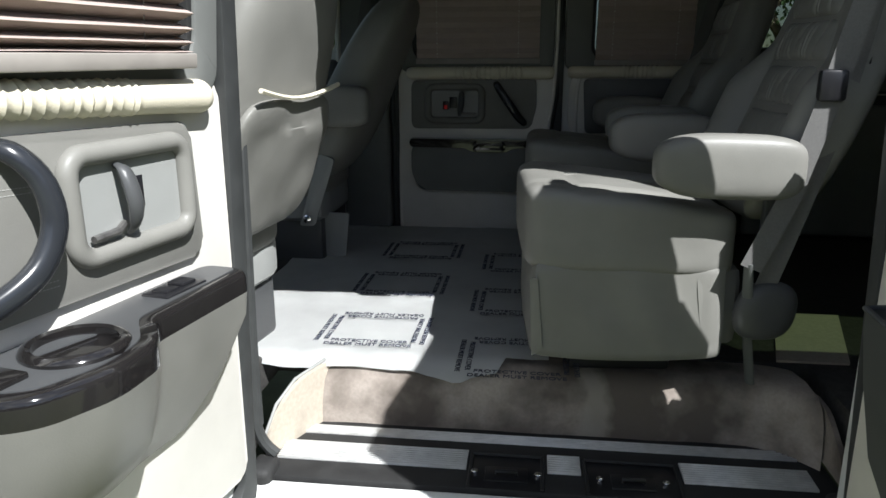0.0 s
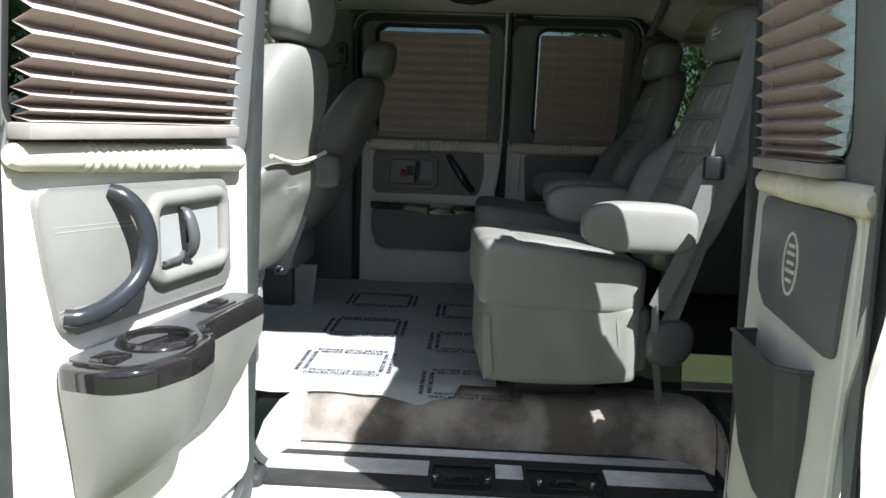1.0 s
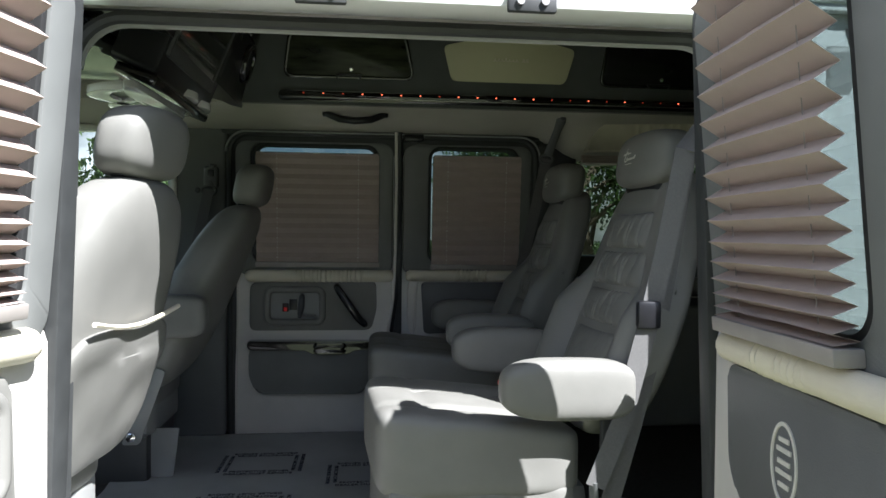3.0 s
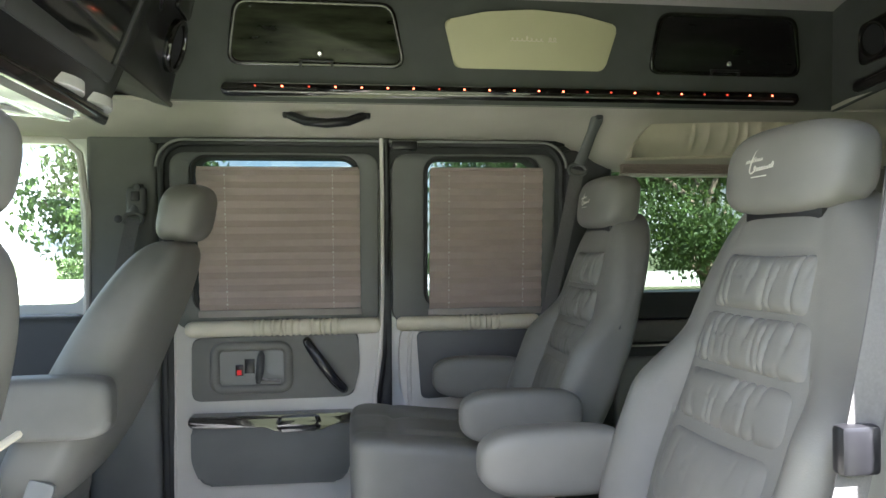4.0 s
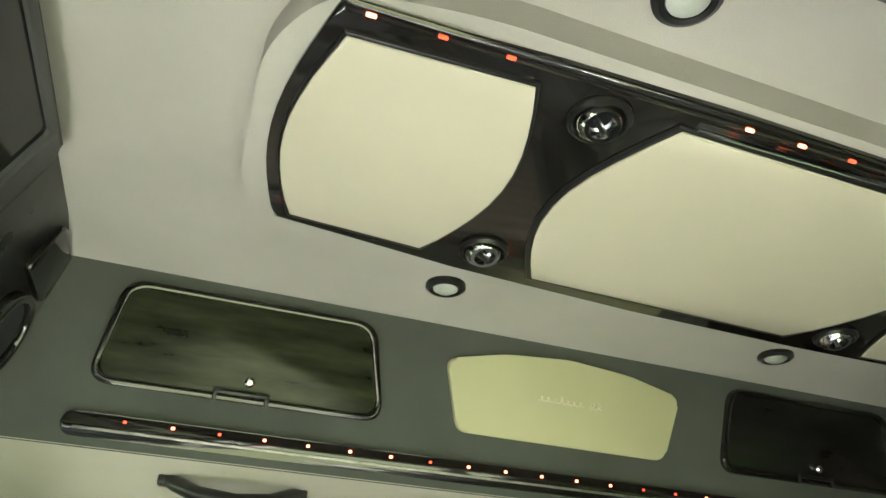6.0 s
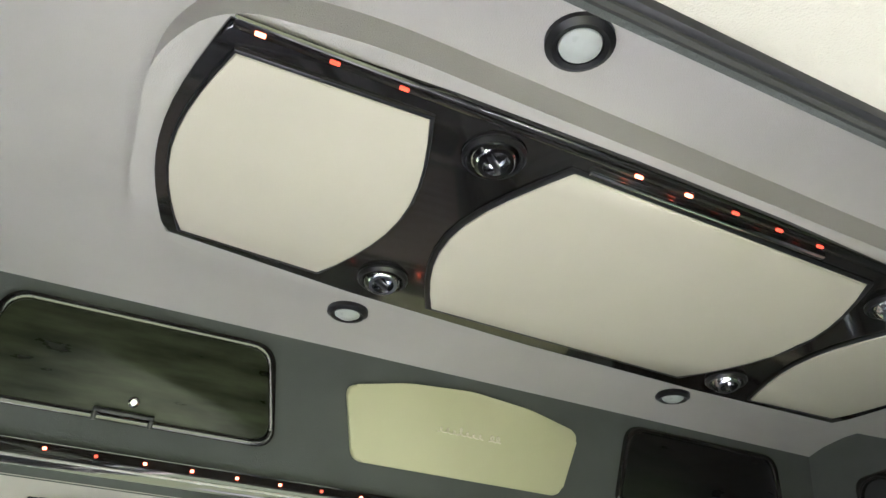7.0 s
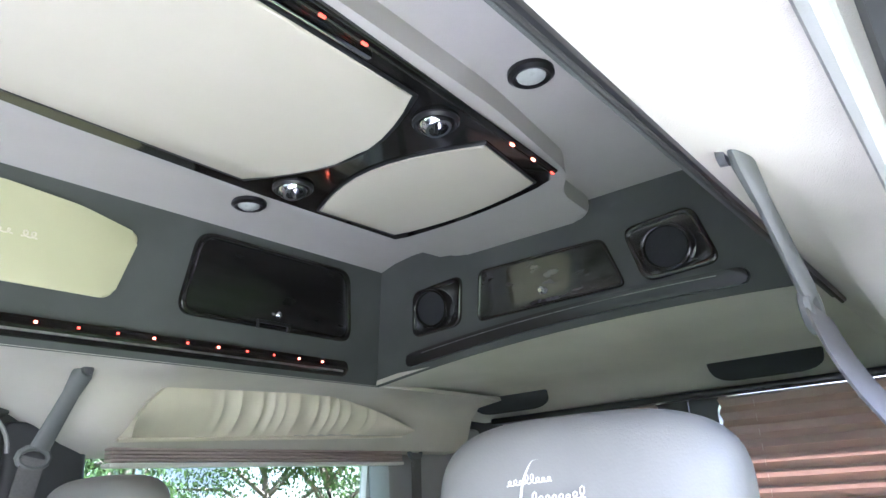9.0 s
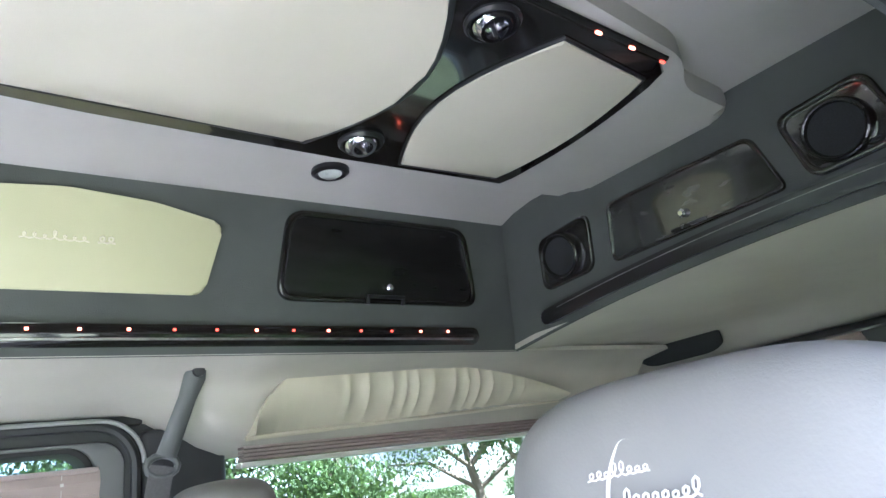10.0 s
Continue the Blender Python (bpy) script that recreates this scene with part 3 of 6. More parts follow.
# raised roof cap: an outer white shell over the cabin
cap = thing("roof_cap", "white raised fibreglass roof", "roof", kind="structure")
cap_prof = [(-0.17, 2.07), (-0.165, 2.13), (-0.08, 2.26), (0.06, 2.45), (0.2, 2.55), (C, 2.6), (mir(0.2), 2.55), (mir(0.06), 2.45), (mir(-0.08), 2.26), (mir(-0.165), 2.13), (mir(-0.17), 2.07)]
part("shell", sheet(cap_prof, -1.3, 3.08, -0.02), PAINT, cap)
part("gutter", rbox(-1.5, -0.178, 2.085, 3.08, -0.14, 2.11, 0.008), PAINT, cap, "white rain gutter")
YZ = Matrix(((0, 0, 1, 0), (1, 0, 0, 0), (0, 1, 0, 0), (0, 0, 0, 1)))
part("front_cap", slab(cap_prof, -1.3, -1.27), PAINT, cap, m=YZ)
part("rear_cap", slab(cap_prof, 3.05, 3.08), PAINT, cap, "white rear end of the roof", m=YZ)
part("windscreen", sheet([(-0.12, 0.0), (mir(-0.12), 0.0)], 0.0, 0.72, 0.006), GLASS, cap, "clear sloping windscreen", m=frame_of((-1.285, 0, 2.07), (-0.38, 0, -0.62), (0, 1, 0)))

# the doorway on the near side: header, pillars, weatherstrip
doorway = thing("doorway", "side doorway with grey weatherstrip and white painted jambs", "doorway", kind="structure")
part("header", rbox(-0.2, -0.17, 2.045, 1.36, -0.06, 2.09, 0.012), PAINT, doorway, "white painted header with hinge brackets")
for hx in (0.3, 0.72):
    part("latch_bracket", rbox(hx, -0.182, 2.035, hx + 0.1, -0.165, 2.075, 0.004), SEAL, doorway)
    for k in (0.025, 0.075):
        part("bolt", moved(lathe([(0.008, 0), (0.008, 0.006)], 10), frame_of((hx + k, -0.182, 2.055), (1, 0, 0), (0, 0, 1))), STEEL, doorway)
part("front_jamb", rbox(-0.23, -0.2, 0.5, -0.168, -0.165, 2.06, 0.012), PAINT, doorway)
part("jamb_cover", rbox(-0.23, -0.164, 0.54, -0.166, -0.095, 2.05, 0.012), SEAL, doorway, "dark rubber jamb cover")
part("jamb_bead", tube([(-0.166, -0.085, 0.6), (-0.166, -0.085, 1.4), (-0.166, -0.03, 2.0)], 0.012, 8), SEAL, doorway)
part("jamb_bead", tube([(-0.163, -0.16, 0.53), (-0.163, -0.16, 1.4), (-0.163, -0.1, 2.03)], 0.008, 8), RUBBER, doorway)
part("rear_jamb", rbox(1.345, -0.19, 0.5, 1.4, -0.02, 2.06, 0.015), PAINT, doorway)
part("hinge_pillar", slab([(1.18, 0.5), (1.35, 0.5), (1.35, 1.42), (1.145, 1.42), (1.184, 1.05)], 0.0, 0.05), PAINT, doorway, "white painted hinge pillar", m=frame_of((0, -0.145, 0), (1, 0, 0), (0, 0, 1)))
part("hinge_pillar", rbox(1.26, -0.19, 1.41, 1.35, -0.06, 2.06, 0.01), PAINT, doorway)
seal_path = []
loop = rrect(-0.158, 0.525, 1.25, 2.035, 0.1, 8)
for u, v in loop[30:] + loop[:24]:
    seal_path.append((u, -0.12 + 0.09 * max(0.0, (v - 1.4) / 0.65), v))
part("weatherstrip", tube(seal_path, 0.014, 8, up=(0, 1, 0)), SEAL, doorway, "grey rubber weatherstrip")
part("weatherstrip", tube([(p[0], p[1] + 0.03, p[2] - 0.006 if p[2] > 1.5 else p[2]) for p in seal_path if p[2] > 1.0], 0.009, 8, up=(0, 1, 0)), TRIM_GREY, doorway)

# inner pillars and walls
trim_n = thing("near_wall_trim", "grey plastic and carpet wall trim", "wall trim", kind="structure")
part("front_pillar", rbox(-0.44, -0.15, 0.68, -0.235, -0.08, 2.06, 0.02, 3), TRIM_GREY, trim_n)
part("rear_pillar", rbox(1.4, -0.17, 0.68, 1.48, -0.08, 2.0, 0.02, 3), TRIM_GREY, trim_n)
part("lower_panel", rbox(1.4, -0.17, 0.68, 2.95, -0.12, 1.42, 0.02, 3), TRIM_GREY, trim_n)
part("rear_wall", rbox(2.52, -0.17, 1.42, 2.95, -0.12, 2.05, 0.02), TRIM_GREY, trim_n)
trim_f = thing("far_wall_trim", "grey plastic and carpet wall trim", "wall trim", kind="structure")
part("pillar", rbox(-0.4, 1.66, 0.68, -0.175, 1.74, 2.06, 0.02, 3), TRIM_MID, trim_f)
part("pillar", rbox(1.235, 1.66, 0.68, 1.42, 1.72, 2.02, 0.02, 3), TRIM_DARK, trim_f)
part("lower_panel", rbox(1.235, 1.69, 0.68, 2.95, 1.75, 1.4, 0.02, 3), TRIM_DARK, trim_f)
part("padded_ledge", rbox(1.42, 1.6, 1.322, 2.6, 1.745, 1.398, 0.02, 4), LEATHER, trim_f, "grey padded ledge under the window")
part("ledge_bead", tube([(1.42, 1.625, 1.308), (2.0, 1.625, 1.308), (2.6, 1.625, 1.308)], 0.004, 6), TRIM, trim_f)
part("lower_liner", rbox(1.42, 1.65, 0.69, 2.6, 1.689, 1.262, 0.02, 3), TRIM_GREY, trim_f, "grey lower wall liner")
part("window_ledge", rbox(1.42, 1.635, 1.4, 2.6, 1.745, 1.5, 0.01, 3), TRIM_DARK, trim_f)
part("rear_wall", rbox(2.4, 1.62, 1.5, 2.95, 1.72, 2.05, 0.02), TRIM_GREY, trim_f)
part("door_header", rbox(-0.2, 1.66, 2.03, 1.24, 1.8, 2.07, 0.006), SEAL, trim_f)
part("front_door_trim", rbox(-1.5, 1.66, 0.75, -0.41, 1.74, 1.46, 0.03, 3), TRIM_DARK, trim_f)
part("pillar_edge", tube([(-0.4, 1.665, 1.45), (-0.395, 1.66, 1.8), (-0.41, 1.64, 1.99), (-0.45, 1.63, 2.03), (-0.9, 1.63, 2.045)], 0.012, 8, up=(0, 1, 0)), TRIM, trim_f)
part("front_bulkhead", rbox(-1.62, -0.15, 0.5, -1.55, 1.74, 1.45, 0.02), TRIM_DARK, trim_f, "dark dashboard")
# rear end: two doors with windows and blinds
rear = thing("rear_doors", "grey trimmed rear doors with windows", "rear doors", kind="structure")
part("lower", rbox(2.95, -0.16, 0.45, 3.02, 1.74, 1.5, 0.02), TRIM_GREY, rear)
for y0, y1, a0, a1 in ((0.06, 0.7, -0.16, 0.788), (0.88, 1.52, 0.792, 1.74)):
    rw = part("window_frame", moved(ring(rrect(a0, 1.503, a1, 2.14, 0.005, 6), rrect(y0, 1.56, y1, 2.06, 0.06, 6), -0.03, 0.03, 0.008), frame_of((2.98, 0, 0), (0, 1, 0), (0, 0, 1))), TRIM_DARK, rear, "dark rounded window frame")
    part("pane", rbox(2.985, y0 - 0.02, 1.54, 2.99, y1 + 0.02, 2.08, 0.0), GLASS, rw)

# ---- ceiling and overhead ----
lin = thing("headliner", "beige fabric headliner over the doors", "headliner", kind="structure")


def far_liner(x0, x1, prof):
    return sheet(prof, x0, x1, 0.012, nx=8)


LIN_A = [(1.352, 2.112), (1.45, 2.1), (1.49, 2.087), (1.53, 2.075), (1.62, 2.055), (1.7, 2.045)]
LIN_B = [(1.352, 2.112), (1.45, 2.098), (1.485, 2.06), (1.51, 1.99), (1.54, 1.955), (1.72, 1.945)]


def side_liner(x0, x1, xa, xb, flip):
    """Liner over the doors that drops behind them to the window's head."""
    prof = [(mir(1.402), 2.122)] + [(mir(y), z) for y, z in LIN_B[1:]] if flip else LIN_B

    def ease(x, q):
        k = min(1.0, max(0.0, (x - xa) / (xb - xa)))
        k = 1 - k * k * (3 - 2 * k)
        i = min(range(6), key=lambda j: abs(prof[j][0] - q.y) + abs(prof[j][1] - q.z))
        return Vector((0, k * (LIN_A[i][0] - LIN_B[i][0]) * (-1 if flip else 1), k * (LIN_A[i][1] - LIN_B[i][1])))
    return sheet(prof, x0, x1, -0.012 if flip else 0.012, nx=60, wave=ease)


part("panel", side_liner(-0.3, 2.7, 1.2, 1.42, False), LINER, lin)
part("panel", far_liner(-1.35, -0.3, [(1.3, 2.16), (1.45, 2.1), (1.53, 2.075), (1.62, 2.055), (1.7, 2.045)]), LINER, lin)
part("panel", side_liner(-1.35, 2.75, 1.34, 1.62, True), LINER, lin)
# rear part of the headliner, sweeping down to the rear doors
rl = [(2.062, 2.122), (2.12, 2.122), (2.2, 2.124), (2.3, 2.128), (2.42, 2.132), (2.55, 2.135), (2.68, 2.13), (2.77, 2.105), (2.83, 2.075), (2.95, 2.07)]


def arched(y, q):
    k = max(0.0, 1 - (q.y - 2.062) / 0.5)
    return Vector((0, 0, (2.163 - 0.052 * ((y - 0.55) / 0.8) ** 2 - 2.118) * k * k))


part("rear_panel", moved(sheet(rl, 0.0, 1.6, 0.012, nx=32, wave=arched), Matrix(((0, 1, 0, 0), (1, 0, 0, 0), (0, 0, 1, 0), (0, 0, 0, 1)))), LINER, lin)
for oy in (1.326, 0.474):
    part("speaker_grille", moved(slab(rpoly([(-0.15, -0.035), (-0.1, -0.05), (0.1, -0.05), (0.15, -0.035), (0.16, 0.038), (-0.16, 0.038)], 0.035), 0, 0.008, 0.004), frame_of((2.708, oy, 2.118), (0, -1, 0), (-0.5, 0, 0.86))), MESH_GREY, lin, "dark oval cloth speaker grille")
part("rear_trim", rbox(2.81, 0.1, 2.045, 2.86, 1.48, 2.068, 0.008), BLACK, lin)

ceil = tagged(part("ceiling", sheet([(0.15, 2.44), (0.42, 2.441), (C, 2.44), (1.158, 2.44), (1.225, 2.432), (1.275, 2.419), (1.4, 2.415)], -0.4, 2.06, 0.015, nx=6), CEILING), "grey-beige fabric ceiling", "ceiling", kind="structure")
bulge = rpoly([(0.288, 0.62), (0.345, 0.515), (0.5, 0.492), (1.45, 0.505), (1.76, 0.54), (1.84, 0.6), (2.04, 0.615), (2.04, 1.03), (1.86, 1.05), (0.9, 1.045), (0.36, 1.0), (0.29, 0.9)], 0.06, 6)
bump_bm = slab(bulge, -2.46, -2.398, 0.03, 6)
tagged(part("ceiling_bulge", moved(bump_bm, Matrix.Diagonal((1, 1, -1, 1))), CEILING), "padded fabric ceiling bulge round the overhead console", "ceiling", kind="structure")


# side bands: grey suede valances with cabinets
def band_far_pose():
    return frame_of((0, 1.353, 2.11), (1, 0, 0), (0, -0.25, 1))


BF = band_far_pose()
band = thing("overhead_valance", "grey suede overhead valance along the roof side", "valance", kind="structure")
part("panel", moved(slab(rpoly([(-0.066, 0.0), (2.075, 0.0), (2.025, 0.335), (0.024, 0.335)], 0.003), -0.02, 0.0), BF), SUEDE, band)
band_n = thing("overhead_valance", "grey suede overhead valance along the roof side", "valance", kind="structure")
part("panel", rbox(-0.3, 0.168, 2.117, 2.06, 0.179, 2.44, 0.002), SUEDE, band_n)
part("edge_trim", rbox(-0.3, 0.1555, 2.106, 2.06, 0.167, 2.121, 0.003), BLACK, band_n, "dark edge trim")
part("edge_bead", tube([(-0.3, 0.1635, 2.107), (2.06, 0.1635, 2.107)], 0.0035, 8), RUBBER, band_n, "black rubber bead")


def arch_z(y):
    """Height of the arched lower edge of the rear valance."""
    return 2.163 - 0.052 * ((y - 0.55) / 0.8) ** 2


def on_rear(bm):
    """Lays a flat (y, z, out) form onto the rear valance, which leans forwards at the top."""
    for v in bm.verts:
        y, z, w = v.co
        v.co = Vector((2.066 - 0.16 * (z - 2.112) - w, y, z - 0.16 * w))
    return bm


band_r = thing("rear_valance", "grey suede valance with an arched lower edge over the rear seat", "valance", kind="structure")
outl = [(0.165 + 1.189 * i / 24, arch_z(0.165 + 1.189 * i / 24)) for i in range(25)] + [(1.272, 2.445), (0.165, 2.445)]
rb = slab(outl, -0.02, 0.0)
bmesh.ops.triangulate(rb, faces=[f for f in rb.faces if len(f.verts) > 4])
part("panel", on_rear(rb), SUEDE, band_r)


# ---- side doors ----
def door_warp(s):
    """The upper half leans into the cabin, which lies on the side s of the door."""
    return lambda co: Vector((co.x, co.y, co.z + s * 0.095 * max(0.0, co.y - 1.42)))


def pleats(u0, u1, v0, v1, depth, tight=0.35, n=16, lean=0.0):
    """A folded blind: a zigzag sheet, its folds drawn closer at the foot."""
    bm = bmesh.new()
    f = [(i / (2 * n)) ** (1 + tight) for i in range(2 * n + 1)]
    rows = []
    for i, t in enumerate(f):
        v = v0 + (v1 - v0) * t
        w = depth if i % 2 else 0.0
        rows.append([bm.verts.new((u, v + 0.002 * noise.noise(Vector((u * 6, i, lean))), w + 0.0016 * noise.noise(Vector((u * 8, i * 3.1, 1))))) for u in [u0 + (u1 - u0) * k / 8 for k in range(9)]])
    back = [[bm.verts.new(p.co + Vector((0, 0.0, -0.0012))) for p in r] for r in rows]
    for R in (rows, back):
        for a, b in zip(R, R[1:]):
            for k in range(8):
                bm.faces.new((a[k], a[k + 1], b[k + 1], b[k]))
    for k in (0, 8):
        for i in range(2 * n):
            bm.faces.new((rows[i][k], rows[i + 1][k], back[i + 1][k], back[i][k]))
    return bm


def blind_parts(parent, m, u0, u1, v0, v1, w, depth, n, tight, warp):
    part("pleated_cloth", pleats(u0, u1, v0, v1, depth, tight, n), BLIND, parent, m=m @ Matrix.Translation((0, 0, w)), sharp=20, warp=warp)
    part("bottom_rail", rbox(u0 - 0.004, v0 - 0.022, w - 0.004, u1 + 0.004, v0 + 0.002, w + depth + 0.004, 0.003), RAIL, parent, m=m, warp=warp)
    part("top_rail", rbox(u0 + 0.004, v1 - 0.004, w - 0.002, u1 - 0.004, v1 + 0.006, w + 0.012, 0.002), BLIND, parent, m=m, warp=warp)
    for k in (0.17, 0.83):
        u = u0 + (u1 - u0) * k
        part("cord", tube([(u, v0, w + depth * 0.5), (u, v1, w + depth * 0.5)], 0.0008, 5, up=(1, 0, 0)), RAIL if n == 15 else CORD, parent, m=m, warp=warp)
        if depth < 0.02:
            rows_v = [v0 + (v1 - v0) * ((i + 0.5) / n) ** (1 + tight) for i in range(n)]
            holes = [rbox(u - 0.003, v - 0.003, w + depth * 0.85, u + 0.003, v + 0.003, w + depth + 0.001, 0) for v in rows_v]
            tagged(part("cord_lacing", join(*holes), CORD, parent, m=m, warp=warp), kind="stuff")


def roll_pad(u0, u1, v, w, r, gather0=None, gather1=None, rise=0.0, taper=0.0):
    """A padded arm roll, gathered into folds along part of its length."""
    bm = bmesh.new()
    n, ns = 90, 14
    rows = []
    for i in range(n + 1):
        u = u0 + (u1 - u0) * i / n
        end = min(1.0, min(i, n - i) / 3.0) ** 0.5
        rr = r * (0.55 + 0.45 * end) * (1 - taper * i / n)
        if gather0 is not None and gather0 < u < gather1:
            rr *= 1 + 0.1 * math.sin(u * 330 + 2 * noise.noise(Vector((u * 40, 0, 0)))) * min(1, (u - gather0) / 0.03, (gather1 - u) / 0.03)
        rows.append([bm.verts.new((u, v + rise * i / n + rr * math.cos(2 * math.pi * j / ns), w + rr * 0.85 * math.sin(2 * math.pi * j / ns))) for j in range(ns)])
    for a, b in zip(rows, rows[1:]):
        for j in range(ns):
            bm.faces.new((a[j], a[(j + 1) % ns], b[(j + 1) % ns], b[j]))
    bm.faces.new(rows[0])
    bm.faces.new(rows[-1][::-1])
    return bm


def sweep_warp(width, lap, s):
    """The upper half leans in; a lapped door's rear edge is waisted and slants away to its outer skin."""
    def f(co):
        u = co.x
        if lap:
            waist = 0.045 * math.exp(-((co.y - 1.1) / 0.13) ** 2)
            u -= waist * max(0.0, u / width) ** 3
            u = min(u, width + 0.006 - waist + 2.35 * min(0.0, co.z))
        return door_warp(s)(Vector((u, co.y, co.z)))
    return f


def door_shell(d, M, width, win, s, lap=0.0):
    """Painted outer shell, seal, window frame and glass. d: the door; M: mirrors its inside."""
    W = sweep_warp(width, lap, s)
    out = -0.055 if lap else -0.105
    part("outer_skin", slab([(-lap, 0.5), (width, 0.5), (width, 0.75), (width, 1.0), (width, 1.15), (width, 1.3), (width, 1.42), (-0.45 * lap, 1.42), (-lap, 1.22)], out, -0.03, 0.0), PAINT, d, m=M, warp=W)
    fr = ring(rrect(0.0, 1.42, width, 2.03, 0.05, 6), rrect(*win, 0.06, 6), out + 0.005, -0.03)
    for v in fr.verts:
        for cu in (0.05, width - 0.05):
            c, s = (v.co.x - cu) / 0.05, (v.co.y - 1.47) / 0.05
            if s < -0.001 and abs(math.hypot(c, s) - 1) < 0.02 and (c < 0) == (cu < 0.1):
                k = max(abs(c), abs(s))
                v.co.x, v.co.y = cu + 0.05 * c / k, 1.47 + 0.05 * s / k
        if v.co.x < 0.04:
            v.co.x -= lap * (0.4 - 0.8 * (v.co.y - 1.42) / 0.6)
    part("outer_frame", fr, PAINT, d, m=M, warp=W)
    part("edge_seal", ring(rrect(-0.012, 0.505, width + 0.008, 2.028, 0.06, 6), rrect(0.03, 0.55, width - 0.03, 1.99, 0.06, 6), -0.03, -0.006, 0.004), SEAL, d, "grey rubber door seal", m=M, warp=W)
    if lap:
        run = [(width + 0.003, 0.52 + 1.5 * i / 30) for i in range(31)]
        cover = slab(run + [(u - 0.075, v) for u, v in run[::-1]], -0.029, -0.003, 0.0)
        # unseen block added at the hinge to keep sun off carpet and sill
        part("sun_stop", rbox(-lap - 0.018, 0.5, -0.105, -0.02, 1.13, -0.05, 0.004), PAINT, d, m=M, warp=W)
        part("edge_cover", cover, TRIM_MID, d, "dark grey rubber-lined door edge", m=M, warp=W)
        # the soft highlight of the glossy edge, built as a thin pale tube
        part("edge_highlight", tube(smooth([(0.585, 1.98, 0.0), (0.6, 1.8, 0.001), (0.622, 1.7, 0.001), (0.65, 1.57, 0.0), (0.657, 1.46, -0.002), (0.656, 1.3, -0.004), (0.655, 1.15, -0.004)], 4), 0.0035, 6), TRIM_GREY, d, "pale line in place of the highlight along the curved door edge", m=M, warp=W)
    part("window_surround", ring(rrect(0.03, 1.4, width - 0.035, 2.0, 0.05, 6), rrect(win[0] - 0.005, win[1], win[2] + 0.005, win[3], 0.055, 6), -0.02, 0.008, 0.006), TRIM_MID, d, m=M, warp=W)
    part("gasket", ring(rrect(win[0] - 0.004, win[1] - 0.004, win[2] + 0.004, win[3] + 0.004, 0.06, 6), rrect(win[0] + 0.009, win[1] + 0.009, win[2] - 0.009, win[3] - 0.009, 0.05, 6), out + 0.014, 0.003, 0.002), RUBBER, d, "black rubber window gasket", m=M, warp=W)
    part("pane", slab(rrect(win[0] - 0.015, win[1] - 0.02, win[2] + 0.015, win[3] + 0.015, 0.06, 6), out + 0.006, out + 0.01), TINT, d, "tinted window pane", m=M, warp=W)


def handle_box(d, M, u0, v0, u1, v1):
    o, i = rrect(u0, v0, u1, v1, 0.035, 6), rrect(u0 + 0.022, v0 + 0.022, u1 - 0.022, v1 - 0.022, 0.022, 6)
    mid = rrect(u0 + 0.012, v0 + 0.012, u1 - 0.012, v1 - 0.012, 0.03, 8)
    bx = part("latch_bezel", tube([(a, b, 0.012) for a, b in mid], 0.016, 12, closed=True, flat=0.95), LEATHER, d, "grey plastic latch bezel", m=M)
    part("recess", slab(i, 0.004, 0.009), TRIM_GREY, bx, m=M)
    cu, cv = u0 + 0.6 * (u1 - u0), (v0 + v1) / 2
    part("lever", tube(smooth([(cu + 0.004, v1 - 0.034, 0.014), (cu + 0.006, v1 - 0.045, 0.032), (cu + 0.004, cv, 0.042), (cu - 0.002, v0 + 0.055, 0.034), (cu - 0.006, v0 + 0.036, 0.018)], 4), [0.008 + 0.006 * math.sin(math.pi * min(1, i / 15)) for i in range(17)], 10, flat=0.7, up=(0, 0, 1)), TRIM_DARK, bx, "dark plastic latch lever", m=M)
    part("lock_rod", tube([(cu, v0 + 0.05, 0.014), (cu + 0.02, v0 + 0.043, 0.02), (cu + 0.07, v0 + 0.04, 0.02)], 0.006, 8), STEEL, bx, m=M)
    part("slot", rbox(cu - 0.052, cv - 0.02, 0.008, cu - 0.018, cv + 0.03, 0.0105, 0.001), BLACK, bx, m=M)
    return bx


